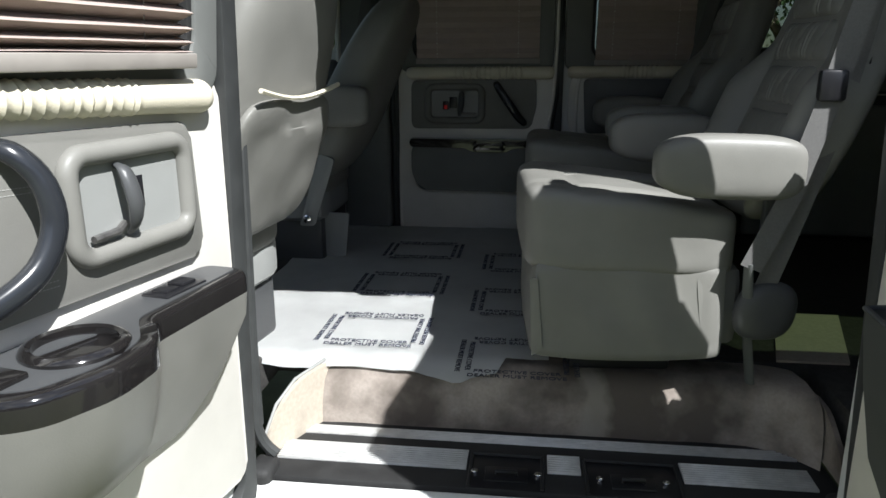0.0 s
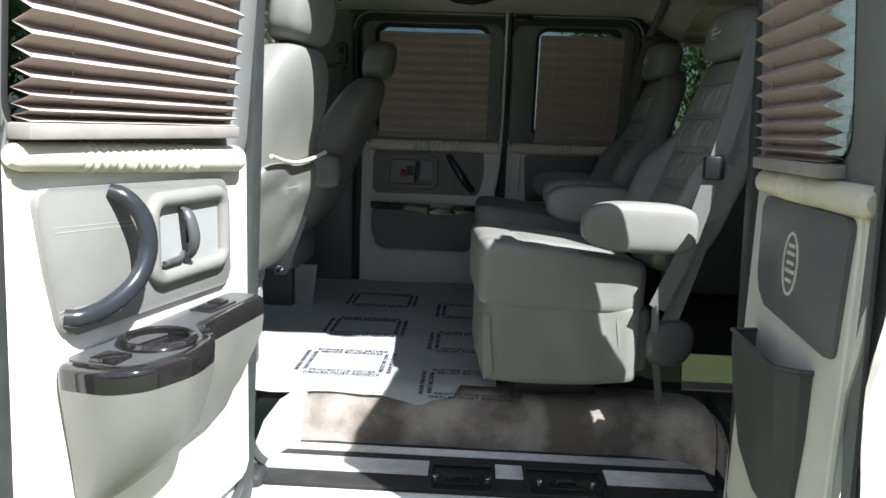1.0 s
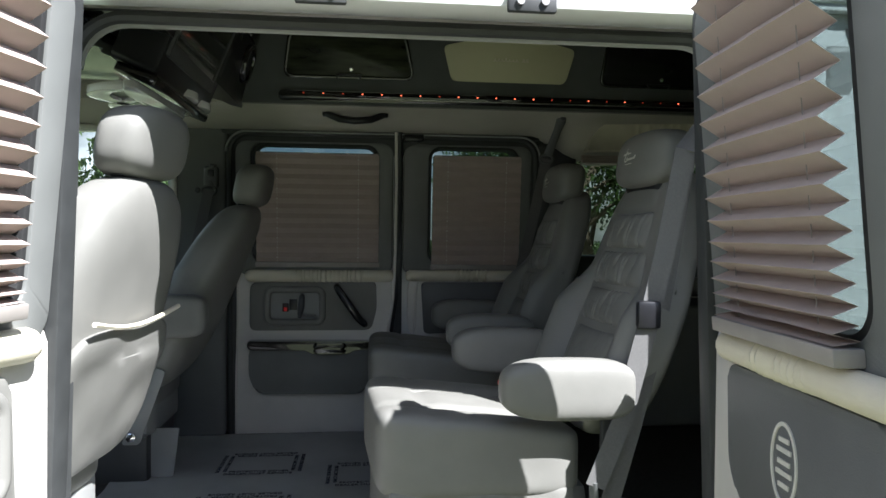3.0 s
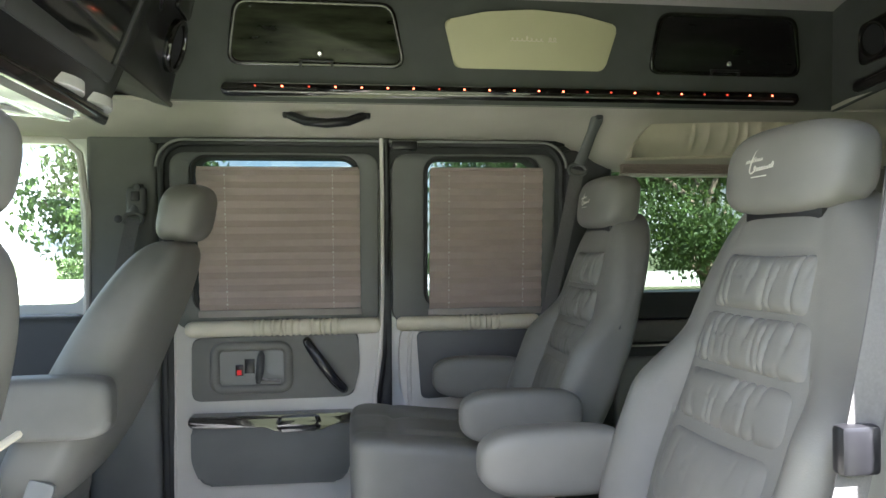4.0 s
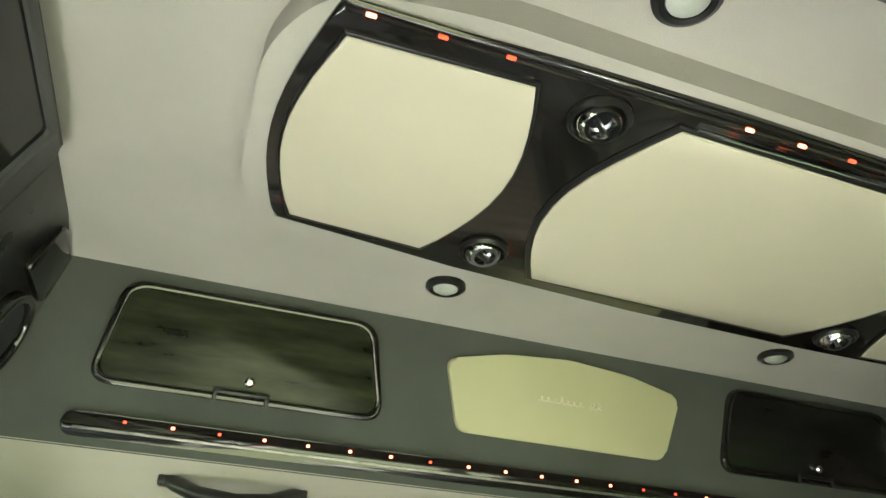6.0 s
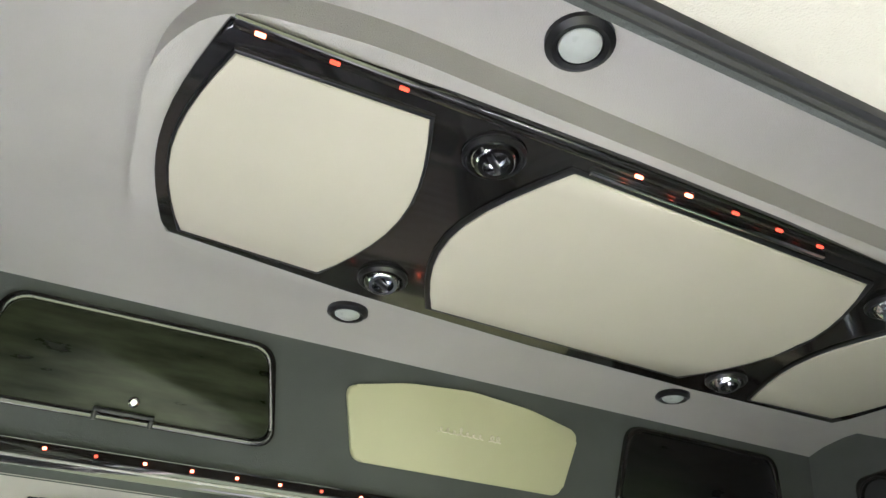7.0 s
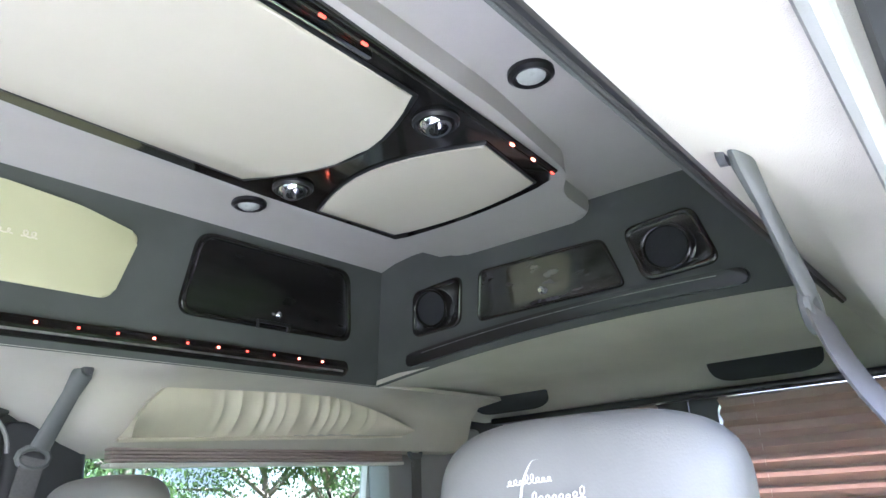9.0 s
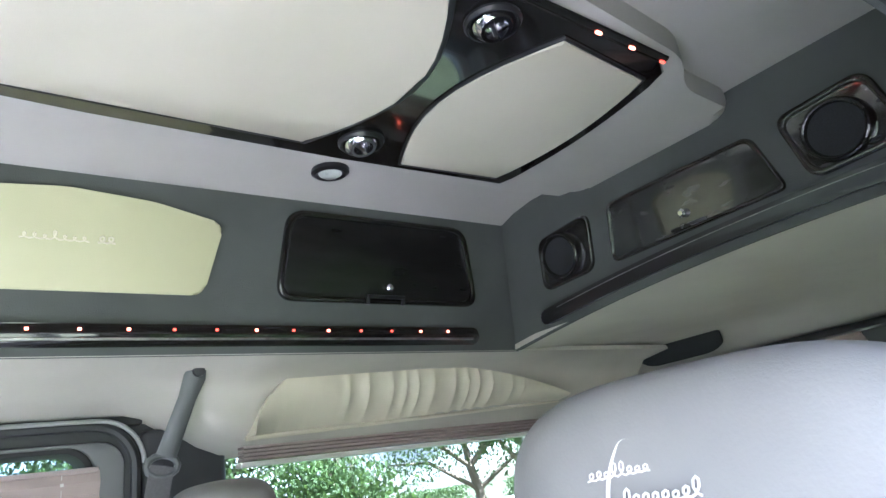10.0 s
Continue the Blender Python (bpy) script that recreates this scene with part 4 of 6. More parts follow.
def front_side_door(name, label, pose_m, s, switch=False):
    """The wider door: padded roll, grey panel with latch and pull, tray with a cup holder."""
    d = thing(name, label, "van door", pose_m, kind="structure")
    M = Matrix.Diagonal((1, 1, s, 1))
    width = 0.765
    win = (0.1, 1.455, 0.66 if switch else 0.715, 1.992)
    door_shell(d, M, width, win, s)
    part("trim_panel", slab(rpoly([(0.035, 0.62), (0.735, 0.62), (0.74, 1.43), (0.03, 1.43)], 0.03), -0.03, 0.006, 0.006), TRIM, d, "light beige plastic door trim", m=M)
    part("padded_roll", roll_pad(0.07, 0.735, 1.398, 0.018, 0.028, 0.25, 0.62) if switch else roll_pad(0.08, 0.722, 1.404, 0.018, 0.029, 0.25, 0.62, 0.024, 0.25), CREAM, d, "cream leather padded roll with gathers", m=M)
    part("grey_panel", slab(rpoly([(0.125 if not switch else 0.088, 1.128 if not switch else 1.15), (0.635, 1.136 if not switch else 1.15), (0.66, 1.25), (0.678 if not switch else 0.655, 1.378), (0.135 if not switch else 0.09, 1.366)], 0.03), 0.004, 0.018, 0.007, 3), LEATHER, d, "stitched grey leather door panel", m=M)
    for v in () if switch else (1.306, 1.298, 1.172, 1.164):
        part("stitching", join(*[rbox(0.445 + 0.006 * i, v + 0.05 * (0.006 * i) - 0.0006, 0.0175, 0.449 + 0.006 * i, v + 0.05 * (0.006 * i) + 0.0006, 0.0187, 0) for i in range(33)]), STITCH, d, m=M)
    bx = handle_box(d, M @ Matrix.Translation((0, 0, 0.011)), 0.155, 1.176, 0.425, 1.349)
    if switch:
        part("lock_switch", rbox(0.235, 1.236, 0.022, 0.262, 1.274, 0.028, 0.003), BLACK, bx, "black lock switch", m=M)
        part("lock_light", rbox(0.241, 1.239, 0.026, 0.256, 1.256, 0.0295, 0.002), RED, bx, "red lock indicator", m=M)
    part("pull_handle", tube(smooth([(0.515, 1.364, 0.016), (0.5, 1.352, 0.04), (0.482, 1.315, 0.058), (0.48, 1.26, 0.064), (0.51, 1.208, 0.06), (0.565, 1.177, 0.048), (0.612, 1.168, 0.034), (0.63, 1.17, 0.016)] if not switch else [(0.475, 1.352, 0.014), (0.482, 1.342, 0.03), (0.5, 1.315, 0.042), (0.525, 1.28, 0.046), (0.55, 1.245, 0.046), (0.578, 1.205, 0.04), (0.6, 1.182, 0.028), (0.606, 1.172, 0.014)], 4), [0.014 + 0.0045 * math.sin(math.pi * i / 28) for i in range(29)], 14, flat=0.8), HANDLE, d, "shiny black plastic pull handle", m=M)
    if switch:
        bin_o = [(0.09, 1.075), (0.09, 0.95), (0.125, 0.868), (0.6, 0.862), (0.628, 0.93), (0.632, 1.075)]
        door_bin = part("door_bin", slab(rpoly(bin_o, 0.03), 0.004, 0.05, 0.016, 4), TRIM_MID, d, "dark grey moulded door bin", m=M)
        lip = [(0.085, 1.07), (0.34, 1.066), (0.37, 1.05), (0.53, 1.05), (0.56, 1.066), (0.638, 1.072), (0.638, 1.104), (0.085, 1.108)]
        part("bin_rim", slab(rpoly(lip, 0.012), 0.004, 0.066, 0.012, 3), GLOSS, door_bin, "glossy dark bin rim", m=M)
        part("cup_holder", slab(rpoly([(0.375, 1.052), (0.525, 1.052), (0.525, 1.1), (0.375, 1.1)], 0.02), 0.06, 0.088, 0.014, 3), GLOSS, door_bin, "glossy cup holder lip", m=M)
        part("edge_bead", tube([(0.03, 0.64, 0.002), (0.03, 1.0, 0.004), (0.032, 1.4, 0.004)], 0.006, 8), TRIM, d, m=M)
        return d, M
    part("edge_bead", tube([(0.712, 0.64, 0.003), (0.712, 1.0, 0.005), (0.712, 1.395, 0.005)], 0.006, 8), TRIM, d, m=M)
    # tray
    rim = rpoly([(0.655, 0.0), (0.655, 0.105), (0.62, 0.15), (0.53, 0.178), (0.44, 0.165), (0.4, 0.13), (0.37, 0.1), (0.115, 0.09), (0.1, 0.07), (0.1, 0.0)], 0.03, 5)
    to_plan = M @ Matrix(((1, 0, 0, 0), (0, 0, 1, 1.06), (0, 1, 0, 0.006), (0, 0, 0, 1)))
    def round_cup(o, r=0.055):
        """The points of a circle round the cup, in step with an outline."""
        return [(0.5 + r * math.cos(a), 0.085 + r * math.sin(a)) for a in (math.atan2(w - 0.085, u - 0.5) for u, w in o)]
    tr = ring(rim, round_cup(rim), 0.0, 0.04)
    outer_rim = [e for e in tr.edges if all(v.co.z > 0.039 and (v.co.x - 0.5) ** 2 + (v.co.y - 0.085) ** 2 > 0.058 ** 2 for v in e.verts)]
    bmesh.ops.bevel(tr, geom=outer_rim, offset=0.014, segments=4, affect="EDGES", profile=0.5)
    tray = part("door_tray", tr, GLOSS, d, "glossy dark grey tray with a cup holder", m=to_plan)
    top_o = rpoly([(0.632, 0.004), (0.632, 0.098), (0.608, 0.132), (0.53, 0.156), (0.45, 0.145), (0.414, 0.112), (0.38, 0.08), (0.125, 0.07), (0.117, 0.06), (0.117, 0.004)], 0.025, 5)
    part("tray_top", ring(top_o, round_cup(top_o, 0.056), 0.034, 0.042), TRIM_DARK, tray, "dark grey tray top", m=to_plan)
    low = bmesh.new()
    top_r, mid_r, bot_r = rim, [(0.02 + (u - 0.02) * 0.99, w * 0.93) for u, w in rim], [(0.13 + (u - 0.13) * 0.93 + (0.0 if u > 0.3 else 0.12), w * 0.2) for u, w in rim]
    rows = []
    for o, z in ((top_r, 0.0), (mid_r, -0.045), ([(0.5 * (a[0] + b[0]), 0.62 * (a[1] + b[1])) for a, b in zip(mid_r, bot_r)], -0.14), (bot_r, -0.228)):
        rows.append([low.verts.new((u, w, z)) for u, w in o])
    for a, b in zip(rows, rows[1:]):
        for j in range(len(a)):
            low.faces.new((a[j], a[(j + 1) % len(a)], b[(j + 1) % len(a)], b[j]))
    low.faces.new(rows[0])
    low.faces.new(rows[-1][::-1])
    part("tray_body", low, LEATHER, tray, "grey moulded lower bin", m=to_plan)
    cup = Matrix.Translation((0.5, 0.085, 0.042))
    part("cup_holder", moved(lathe([(0.066, -0.004), (0.068, 0.005), (0.064, 0.011), (0.058, 0.013), (0.053, 0.01), (0.05, -0.01), (0.047, -0.055), (0.0005, -0.056)], 36), cup), GLOSS, tray, "round cup holder", m=to_plan)
    part("cup_well", moved(lathe([(0.046, -0.055), (0.045, -0.052), (0.0005, -0.0515)], 28), cup), RUBBER, tray, m=to_plan)
    part("ash_lid", rbox(0.585, 0.05, 0.038, 0.63, 0.1, 0.05, 0.004), GLOSS, tray, m=to_plan)
    part("window_switch", join(rbox(0.2, 0.016, 0.038, 0.3, 0.068, 0.046, 0.003), rbox(0.215, 0.026, 0.044, 0.25, 0.058, 0.052, 0.003), rbox(0.256, 0.026, 0.044, 0.288, 0.058, 0.05, 0.003)), BLACK, tray, m=to_plan)
    part("latch_edge", join(rbox(width + 0.0, 1.05, -0.08, width + 0.012, 1.16, -0.035, 0.004), rbox(width, 0.86, -0.075, width + 0.01, 0.92, -0.04, 0.003)), STEEL, d, "steel latch on the door edge", m=M)
    return d, M


def rear_side_door(name, label, pose_m, s, lap=0.0):
    """The narrower door: padded roll, grey panel with an oval badge, map pocket."""
    d = thing(name, label, "van door", pose_m, kind="structure")
    M = Matrix.Diagonal((1, 1, s, 1))
    width = 0.655
    win = (0.17 if lap else 0.09, 1.455, 0.49 if lap else 0.502, 1.992)
    door_shell(d, M, width, win, s, lap)
    part("trim_panel", slab(rpoly([(0.03, 0.62), (0.558, 0.62), (0.558, 1.07), (0.598, 1.18), (0.596, 1.34), (0.57, 1.43), (0.03, 1.43)], 0.03), -0.03, 0.006, 0.006), TRIM, d, "light beige plastic door trim", m=M)
    part("edge_bead", tube(smooth([(0.552, 0.64, 0.0), (0.552, 0.95, 0.004), (0.56, 1.1, 0.006), (0.562, 1.25, 0.006), (0.555, 1.35, 0.005), (0.535, 1.42, 0.004)], 3), 0.008, 8), TRIM, d, m=M)
    part("padded_roll", roll_pad(0.085, 0.605, 1.4, 0.016, 0.026, 0.2, 0.4), CREAM, d, "cream leather padded roll", m=M)
    part("grey_panel", slab(rpoly([(0.15, 1.145), (0.52, 1.13), (0.535, 1.37), (0.1, 1.37), (0.11, 1.2)], 0.025), 0.004, 0.016, 0.006, 3), LEATHER_DARK, d, "dark grey leather door panel", m=M)
    return d, M, width


def oval(cu, cv, a, b, n=32):
    return [(cu + a * math.cos(2 * math.pi * i / n), cv + b * math.sin(2 * math.pi * i / n)) for i in range(n)]


# near front door, standing open beside the doorway
ND = frame_of((-0.094, -0.29, 0.0), (-0.196, -0.981, 0), (0, 0, 1))
door_a, MA = front_side_door("door_1", "open white van door with grey leather panel and cup holder tray", ND, -1)
blind_a = thing("pleated_blind", "lowered tan pleated blind with white lit folds on the open door", "blind", ND, "pleated blinds")
blind_parts(blind_a, MA, 0.148, 0.71, 1.474, 2.0, 0.012, 0.034, 15, 0.45, door_warp(-1))

NR = frame_of((1.092, -0.315, 0.0), (-0.08, -0.997, 0), (0, 0, 1))
door_b, MB, wb = rear_side_door("door_2", "open narrow white van door with dark leather panel and map pocket", NR, 1, 0.109)
badge = part("badge", ring(oval(0.3, 1.255, 0.038, 0.062), oval(0.3, 1.255, 0.033, 0.056), 0.015, 0.0185), THREAD, door_b, "oval embroidered silver badge", m=MB)
part("badge_bars", join(*[rbox(0.3 - l, 1.255 + v - 0.0035, 0.0155, 0.3 + l, 1.255 + v + 0.0035, 0.0182, 0) for v, l in ((0.035, 0.014), (0.02, 0.02), (0.002, 0.017), (-0.014, 0.022), (-0.032, 0.015))]), THREAD, badge, m=MB)
pk = bmesh.new()
rows = []
for v, w, ua, ub in ((1.075, 0.06, 0.12, 0.44), (1.04, 0.06, 0.12, 0.44), (0.95, 0.05, 0.125, 0.44), (0.82, 0.03, 0.14, 0.425), (0.745, 0.01, 0.2, 0.4)):
    rows.append([pk.verts.new(p) for p in ((ua, v, 0.004), (ua + 0.012, v, w), (ub - 0.03, v + 0.006, w), (ub, v + 0.01, w * 0.45), (ub, v + 0.01, 0.004))])
for a, b in zip(rows, rows[1:]):
    for j in range(4):
        pk.faces.new((a[j], a[j + 1], b[j + 1], b[j]))
pk.faces.new(rows[-1])
bmesh.ops.solidify(pk, geom=pk.faces[:], thickness=0.006)
pocket = part("map_pocket", pk, TRIM_MID, door_b, "dark grey moulded map pocket", m=MB, sharp=30)
part("rim", tube([(0.12, 1.075, 0.006), (0.132, 1.075, 0.061), (0.41, 1.081, 0.061), (0.44, 1.085, 0.03), (0.44, 1.085, 0.006)], 0.005, 8), TRIM_DARK, pocket, m=MB)
blind_b = thing("pleated_blind", "lowered tan pleated blind with zigzag folds on the open narrow door", "blind", NR, "pleated blinds")
blind_parts(blind_b, MB, 0.12, 0.475, 1.45, 2.0, 0.012, 0.034, 15, 0.45, door_warp(1))

# far doors, shut
FD = frame_of((-0.165, 1.715, 0.0), (1, 0, 0), (0, 0, 1))
door_c, MC = front_side_door("door_3", "shut van door with grey latch panel, pull handle and dark bin", FD, 1, switch=True)
blind_c = thing("pleated_blind", "lowered brown pleated blind glowing with daylight behind it", "blind", FD, "pleated blinds")
blind_parts(blind_c, MC, 0.118, 0.665, 1.46, 1.945, 0.01, 0.009, 11, 0.0, door_warp(1))
FR = frame_of((1.232, 1.715, 0.0), (-1, 0, 0), (0, 0, 1))
door_d, MD, wd = rear_side_door("door_4", "shut narrow van door with dark leather panel", FR, -1)
blind_d = thing("pleated_blind", "lowered brown pleated blind in the narrow far door", "blind", FR, "pleated blinds")
blind_parts(blind_d, MD, 0.078, 0.488, 1.45, 1.945, 0.01, 0.009, 11, 0.0, door_warp(-1))
seam = thing("door_seal", "pale bead and dark seals where the shut doors meet", "door seal", kind="structure")
part("bead", tube([(0.545, 1.69, 0.75), (0.547, 1.69, 1.15), (0.568, 1.692, 1.3), (0.577, 1.69, 1.5), (0.578, 1.655, 1.85), (0.575, 1.63, 2.05)], 0.007, 8, up=(0, 1, 0)), TRIM, seam, "pale rubber bead")
part("gap_seal", tube([(0.56, 1.7, 0.75), (0.562, 1.7, 1.15), (0.585, 1.702, 1.3), (0.594, 1.7, 1.5), (0.596, 1.665, 1.85), (0.594, 1.64, 2.05)], 0.01, 8, up=(0, 1, 0)), BLACK, seam)
fr_path = [(u, 1.705 - 0.095 * max(0.0, v - 1.42), v) for u, v in rrect(-0.16, 0.6, 1.222, 2.032, 0.09, 8)]
part("frame_bead", tube(fr_path, 0.011, 8, closed=True, up=(0, 1, 0)), SEAL, seam)
part("frame_bead", tube([(p[0] + (0.016 if p[0] > 0.5 else -0.014), p[1] - 0.008, p[2] + (0.008 if p[2] > 1.9 else 0)) for p in fr_path if p[2] > 0.8], 0.005, 8, up=(0, 1, 0)), TRIM_GREY, seam)
part("gap_filler", ring(rrect(-0.26, 0.45, 1.34, 2.1, 0.03, 8), rrect(-0.145, 0.56, 1.212, 2.012, 0.08, 8), -0.012, 0.0), SEAL, seam, m=frame_of((0, 1.745, 0), (1, 0, 0), (0, 0, 1)), warp=lambda c: Vector((c.x, c.y - 0.095 * max(0.0, c.z - 1.42), c.z)))
part("top_latch", rbox(0.61, 1.62, 2.01, 0.7, 1.66, 2.04, 0.006), BLACK, seam, "black latch at the top of the doors")
# blinds in the rear windows
for y0, y1, top in ((0.07, 0.69, 2.046), (0.89, 1.51, 2.048)):
    RB = frame_of((2.945, mir(0.0), 0.0), (0, -1, 0), (0, 0, 1))
    bl = thing("pleated_blind", "reddish-brown pleated blind in a rear window", "blind", RB, "pleated blinds")
    blind_parts(bl, Matrix.Diagonal((1, 1, -1, 1)), mir(0.0) - y1, mir(0.0) - y0, 1.56, top, -0.012, 0.03, 11, 0.0, None)


# ---- seats ----
def back_lean(z0, tilt):
    """Leans what stands above z0 backwards."""
    k = math.tan(radians(tilt))

    def f(co):
        return Vector((co.x - k * (co.z - z0), co.y, co.z))
    return f


def gathered_pad(width, height, folds, seed):
    """A soft pad drawn into upright folds; local x is out of the seat's face."""
    bm = bmesh.new()
    nu, nv = 96, 20
    rows = []
    for i in range(nu + 1):
        u = -1 + 2 * i / nu
        row = []
        for j in range(nv + 1):
            v = -1 + 2 * j / nv
            body = (1 - abs(u) ** 7) ** 0.5 * (1 - abs(v) ** 5) ** 0.5
            ph = u * folds * 0.95 + 3.2 * noise.noise(Vector((u * 2.2, v * 0.5, seed * 9))) + 0.7 * noise.noise(Vector((u * 6, v * 1.6, seed)))
            amp = (0.45 + 1.5 * noise.noise(Vector((u * 4.1, v * 0.9, seed * 5)))) * (0.5 + 0.5 * abs(v)) if folds > 5 else 0.12
            crease = (1 - abs(math.sin(ph))) ** 2.0
            x = -0.016 + 0.03 * body + 0.006 * (1 - u * u) * (1 - v * v) - 0.011 * max(0.0, amp) * crease * body
            row.append(bm.verts.new((x, u * width / 2 * (1 - 0.03 * v), v * height / 2 - 0.006 * (1 - u * u) * (1 if v > 0 else 0))))
        rows.append(row)
    back = [[bm.verts.new((-0.03, q.co.y, q.co.z)) for q in r] for r in (rows[0], rows[-1])]
    for a, b in zip(rows, rows[1:]):
        for j in range(nv):
            bm.faces.new((a[j], a[j + 1], b[j + 1], b[j]))
    for r, k in ((rows[0], back[0]), (rows[-1], back[1])):
        for j in range(nv):
            bm.faces.new((r[j], r[j + 1], k[j + 1], k[j]))
    for j in (0, nv):
        bm.faces.new([r[j] for r in rows] + [back[1][j], back[0][j]])
    for j in range(nv):
        bm.faces.new((back[0][j], back[0][j + 1], back[1][j + 1], back[1][j]))
    return bm


def captain_chair(name, label, m, group):
    """Origin on the floor under the cushion's middle; local x points forwards."""
    ch = thing(name, label, "captain chair", m, group)
    lean = back_lean(0.45, 16)
    recline = back_lean(0.45, 19.5)
    def skirt_warp(co, p):
        low = (1 - p.z) / 2
        crease = 0.007 * math.sin(co.x * 34 + 5 * low + 3 * noise.noise(co * 5)) * low * (1 - low) * 2.4
        y = co.y * (1 + 0.02 * low) + (crease + 0.006 * noise.noise(co * 7)) * (1 if p.y > 0 else -1)
        z = co.z + 0.2 + (0.012 * (p.x * p.x) * low if p.z < -0.5 else 0)
        return Vector((co.x * (1 + 0.02 * low) + 0.006 * noise.noise(co * 7 + Vector((3, 0, 0))) * low, y, z))
    part("skirt", grid_box(0.452, 0.488, 0.25, 22, 18, skirt_warp), LEATHER, ch, "creased grey leather skirt hiding the pedestal")
    part("skirt_flap", slab(rpoly([(-0.02, 0.09), (-0.012, 0.285), (-0.03, 0.285), (-0.045, 0.11)], 0.004), 0, 0.006, 0.002), LEATHER, ch, m=frame_of((0.245, 0.247, 0), (1, 0, 0), (0, 0, 1)) @ Matrix.Rotation(radians(-8), 4, "Y"))
    part("skirt_flap", slab(rpoly([(-0.015, 0.09), (0.012, 0.285), (-0.02, 0.285), (-0.03, 0.12)], 0.004), 0, 0.014, 0.004), LEATHER, ch, m=frame_of((-0.165, 0.245, 0), (1, 0, 0), (0, 0, 1)))
    part("rear_skirt", grid_box(0.1, 0.4, 0.2, 10, 5, lambda co, p: co + Vector((-0.225, 0, 0.2))), LEATHER, ch)
    part("pedestal", rbox(-0.14, -0.12, 0.0, 0.12, 0.12, 0.1, 0.01), BLACK, ch)

    def seat_warp(co, p):
        co.z *= 1.0 + 0.12 * p.x
        co.z += 0.385 + 0.018 * p.x
        if p.z > 0:
            co.z -= 0.014 * (1 - abs(p.y) ** 3)
            for q in (-0.42, 0.42):
                co.z -= 0.014 * math.exp(-((p.y - q) / 0.05) ** 2) * (1 - abs(p.x) ** 6)
            co.z -= 0.012 * math.exp(-((p.x - 0.45) / 0.05) ** 2) * (1 if abs(p.y) < 0.42 else 0.3)
        co.y += 0.004 * noise.noise(co * 10)
        return co
    part("seat_cushion", grid_box(0.5, 0.502, 0.2, 8, 22, seat_warp), LEATHER, ch, "grey leather seat cushion")

    def back_warp(co, p):
        zz = (p.z + 1) / 2
        low = min(1.0, max(0.0, (0.64 - zz) / 0.2))
        low = low * low * (3 - 2 * low)
        co.y *= 1.0 + 0.05 * math.sin(math.pi * min(1, zz * 1.25)) + 0.07 * low - 1.05 * max(0, zz - 0.5) ** 1.6
        edge = 0.62 - 0.1 * abs(zz - 0.35)
        bol = max(0.0, abs(p.y) - edge) / (1 - edge)
        if p.x > 0:
            co.x -= 0.03 * math.sin(math.pi * zz) * (1 - min(1, bol) * low)
            co.x += 0.06 * math.sin(min(1, bol) * math.pi * 0.8) * low * (1 - 0.4 * zz) 
            co.x -= 0.014 * math.exp(-((abs(p.y) - edge) / 0.05) ** 2) * (0.15 + 0.85 * low)
            co.x -= 0.004 * math.exp(-((zz - 0.83) / 0.02) ** 2) * (1 if abs(p.y) < 0.55 else 0)
        return recline(co + Vector((-0.345, 0, 0.745)))
    part("backrest", grid_box(0.15, 0.5, 0.69, 4, 40, back_warp), LEATHER, ch, "grey leather reclined backrest")
    for zc, h, wd, fold in ((0.926, 0.112, 0.25, 17), (0.823, 0.112, 0.305, 20), (0.718, 0.114, 0.31, 20), (0.585, 0.17, 0.3, 4)):
        pm = Matrix.Translation(recline(Vector((-0.276 - 0.03 * math.sin(math.pi * (zc - 0.4) / 0.66), 0, zc)))) @ Matrix.Rotation(radians(-19.5), 4, "Y")
        pad = part("back_pad", moved(gathered_pad(wd, h, fold, zc), pm), LEATHER, ch, "gathered grey leather back panel")
        part("seam", moved(tube([(-0.012, u, v) for u, v in rrect(-wd / 2 - 0.002, -h / 2 - 0.001, wd / 2 + 0.002, h / 2 - 0.003, 0.022, 5)], 0.003, 6, closed=True, up=(1, 0, 0)), pm), LEATHER_DARK, pad)

    def head_warp(co, p):
        co.y *= 1 - 0.1 * max(0, p.z) ** 2
        co.x += 0.012 * p.z - (0.008 * p.y * p.y if p.x > 0 else 0)
        return lean(co + Vector((-0.335, 0, 1.12)))
    part("headrest", grid_box(0.125, 0.31, 0.155, 3.6, 18, head_warp), LEATHER, ch, "grey leather headrest")
    hm = frame_of(lean(Vector((-0.2705, -0.012, 1.128))), (0, 1, 0), (-0.26, 0, 1)) @ Matrix.Scale(0.58, 4)

    for nm, pts, r in (("upper", swash(-0.066, 0.014, 0.014, 0.015, 4, 8), 0.0012), ("lower", swash(-0.022, 0.07, -0.018, 0.018, 9, 8), 0.0015)):
        part("embroidery", moved(tube([(u, v + 0.06 * u, 0.0005) for u, v, _ in pts], r, 5), hm), THREAD, ch, "pale embroidered scrawl")
    part("embroidery", moved(tube(smooth([(-0.006, 0.048, 0.0005), (-0.022, 0.046, 0.0005), (-0.036, 0.02, 0.0005), (-0.04, -0.012, 0.0005), (-0.03, -0.024, 0.0005), (-0.016, -0.018, 0.0005)], 5), 0.0022, 5), hm), THREAD, ch, "pale embroidered swash")
    part("embroidery", moved(tube([(-0.024, -0.037, 0), (0.044, -0.036, 0)], 0.0022, 5), hm), THREAD, ch, "pale embroidered bar")
    part("headrest_post", moved(rbox(-0.02, -0.1, -0.03, 0.02, 0.1, 0.04, 0.008), Matrix.Translation(lean(Vector((-0.345, 0, 1.05))))), BLACK, ch)
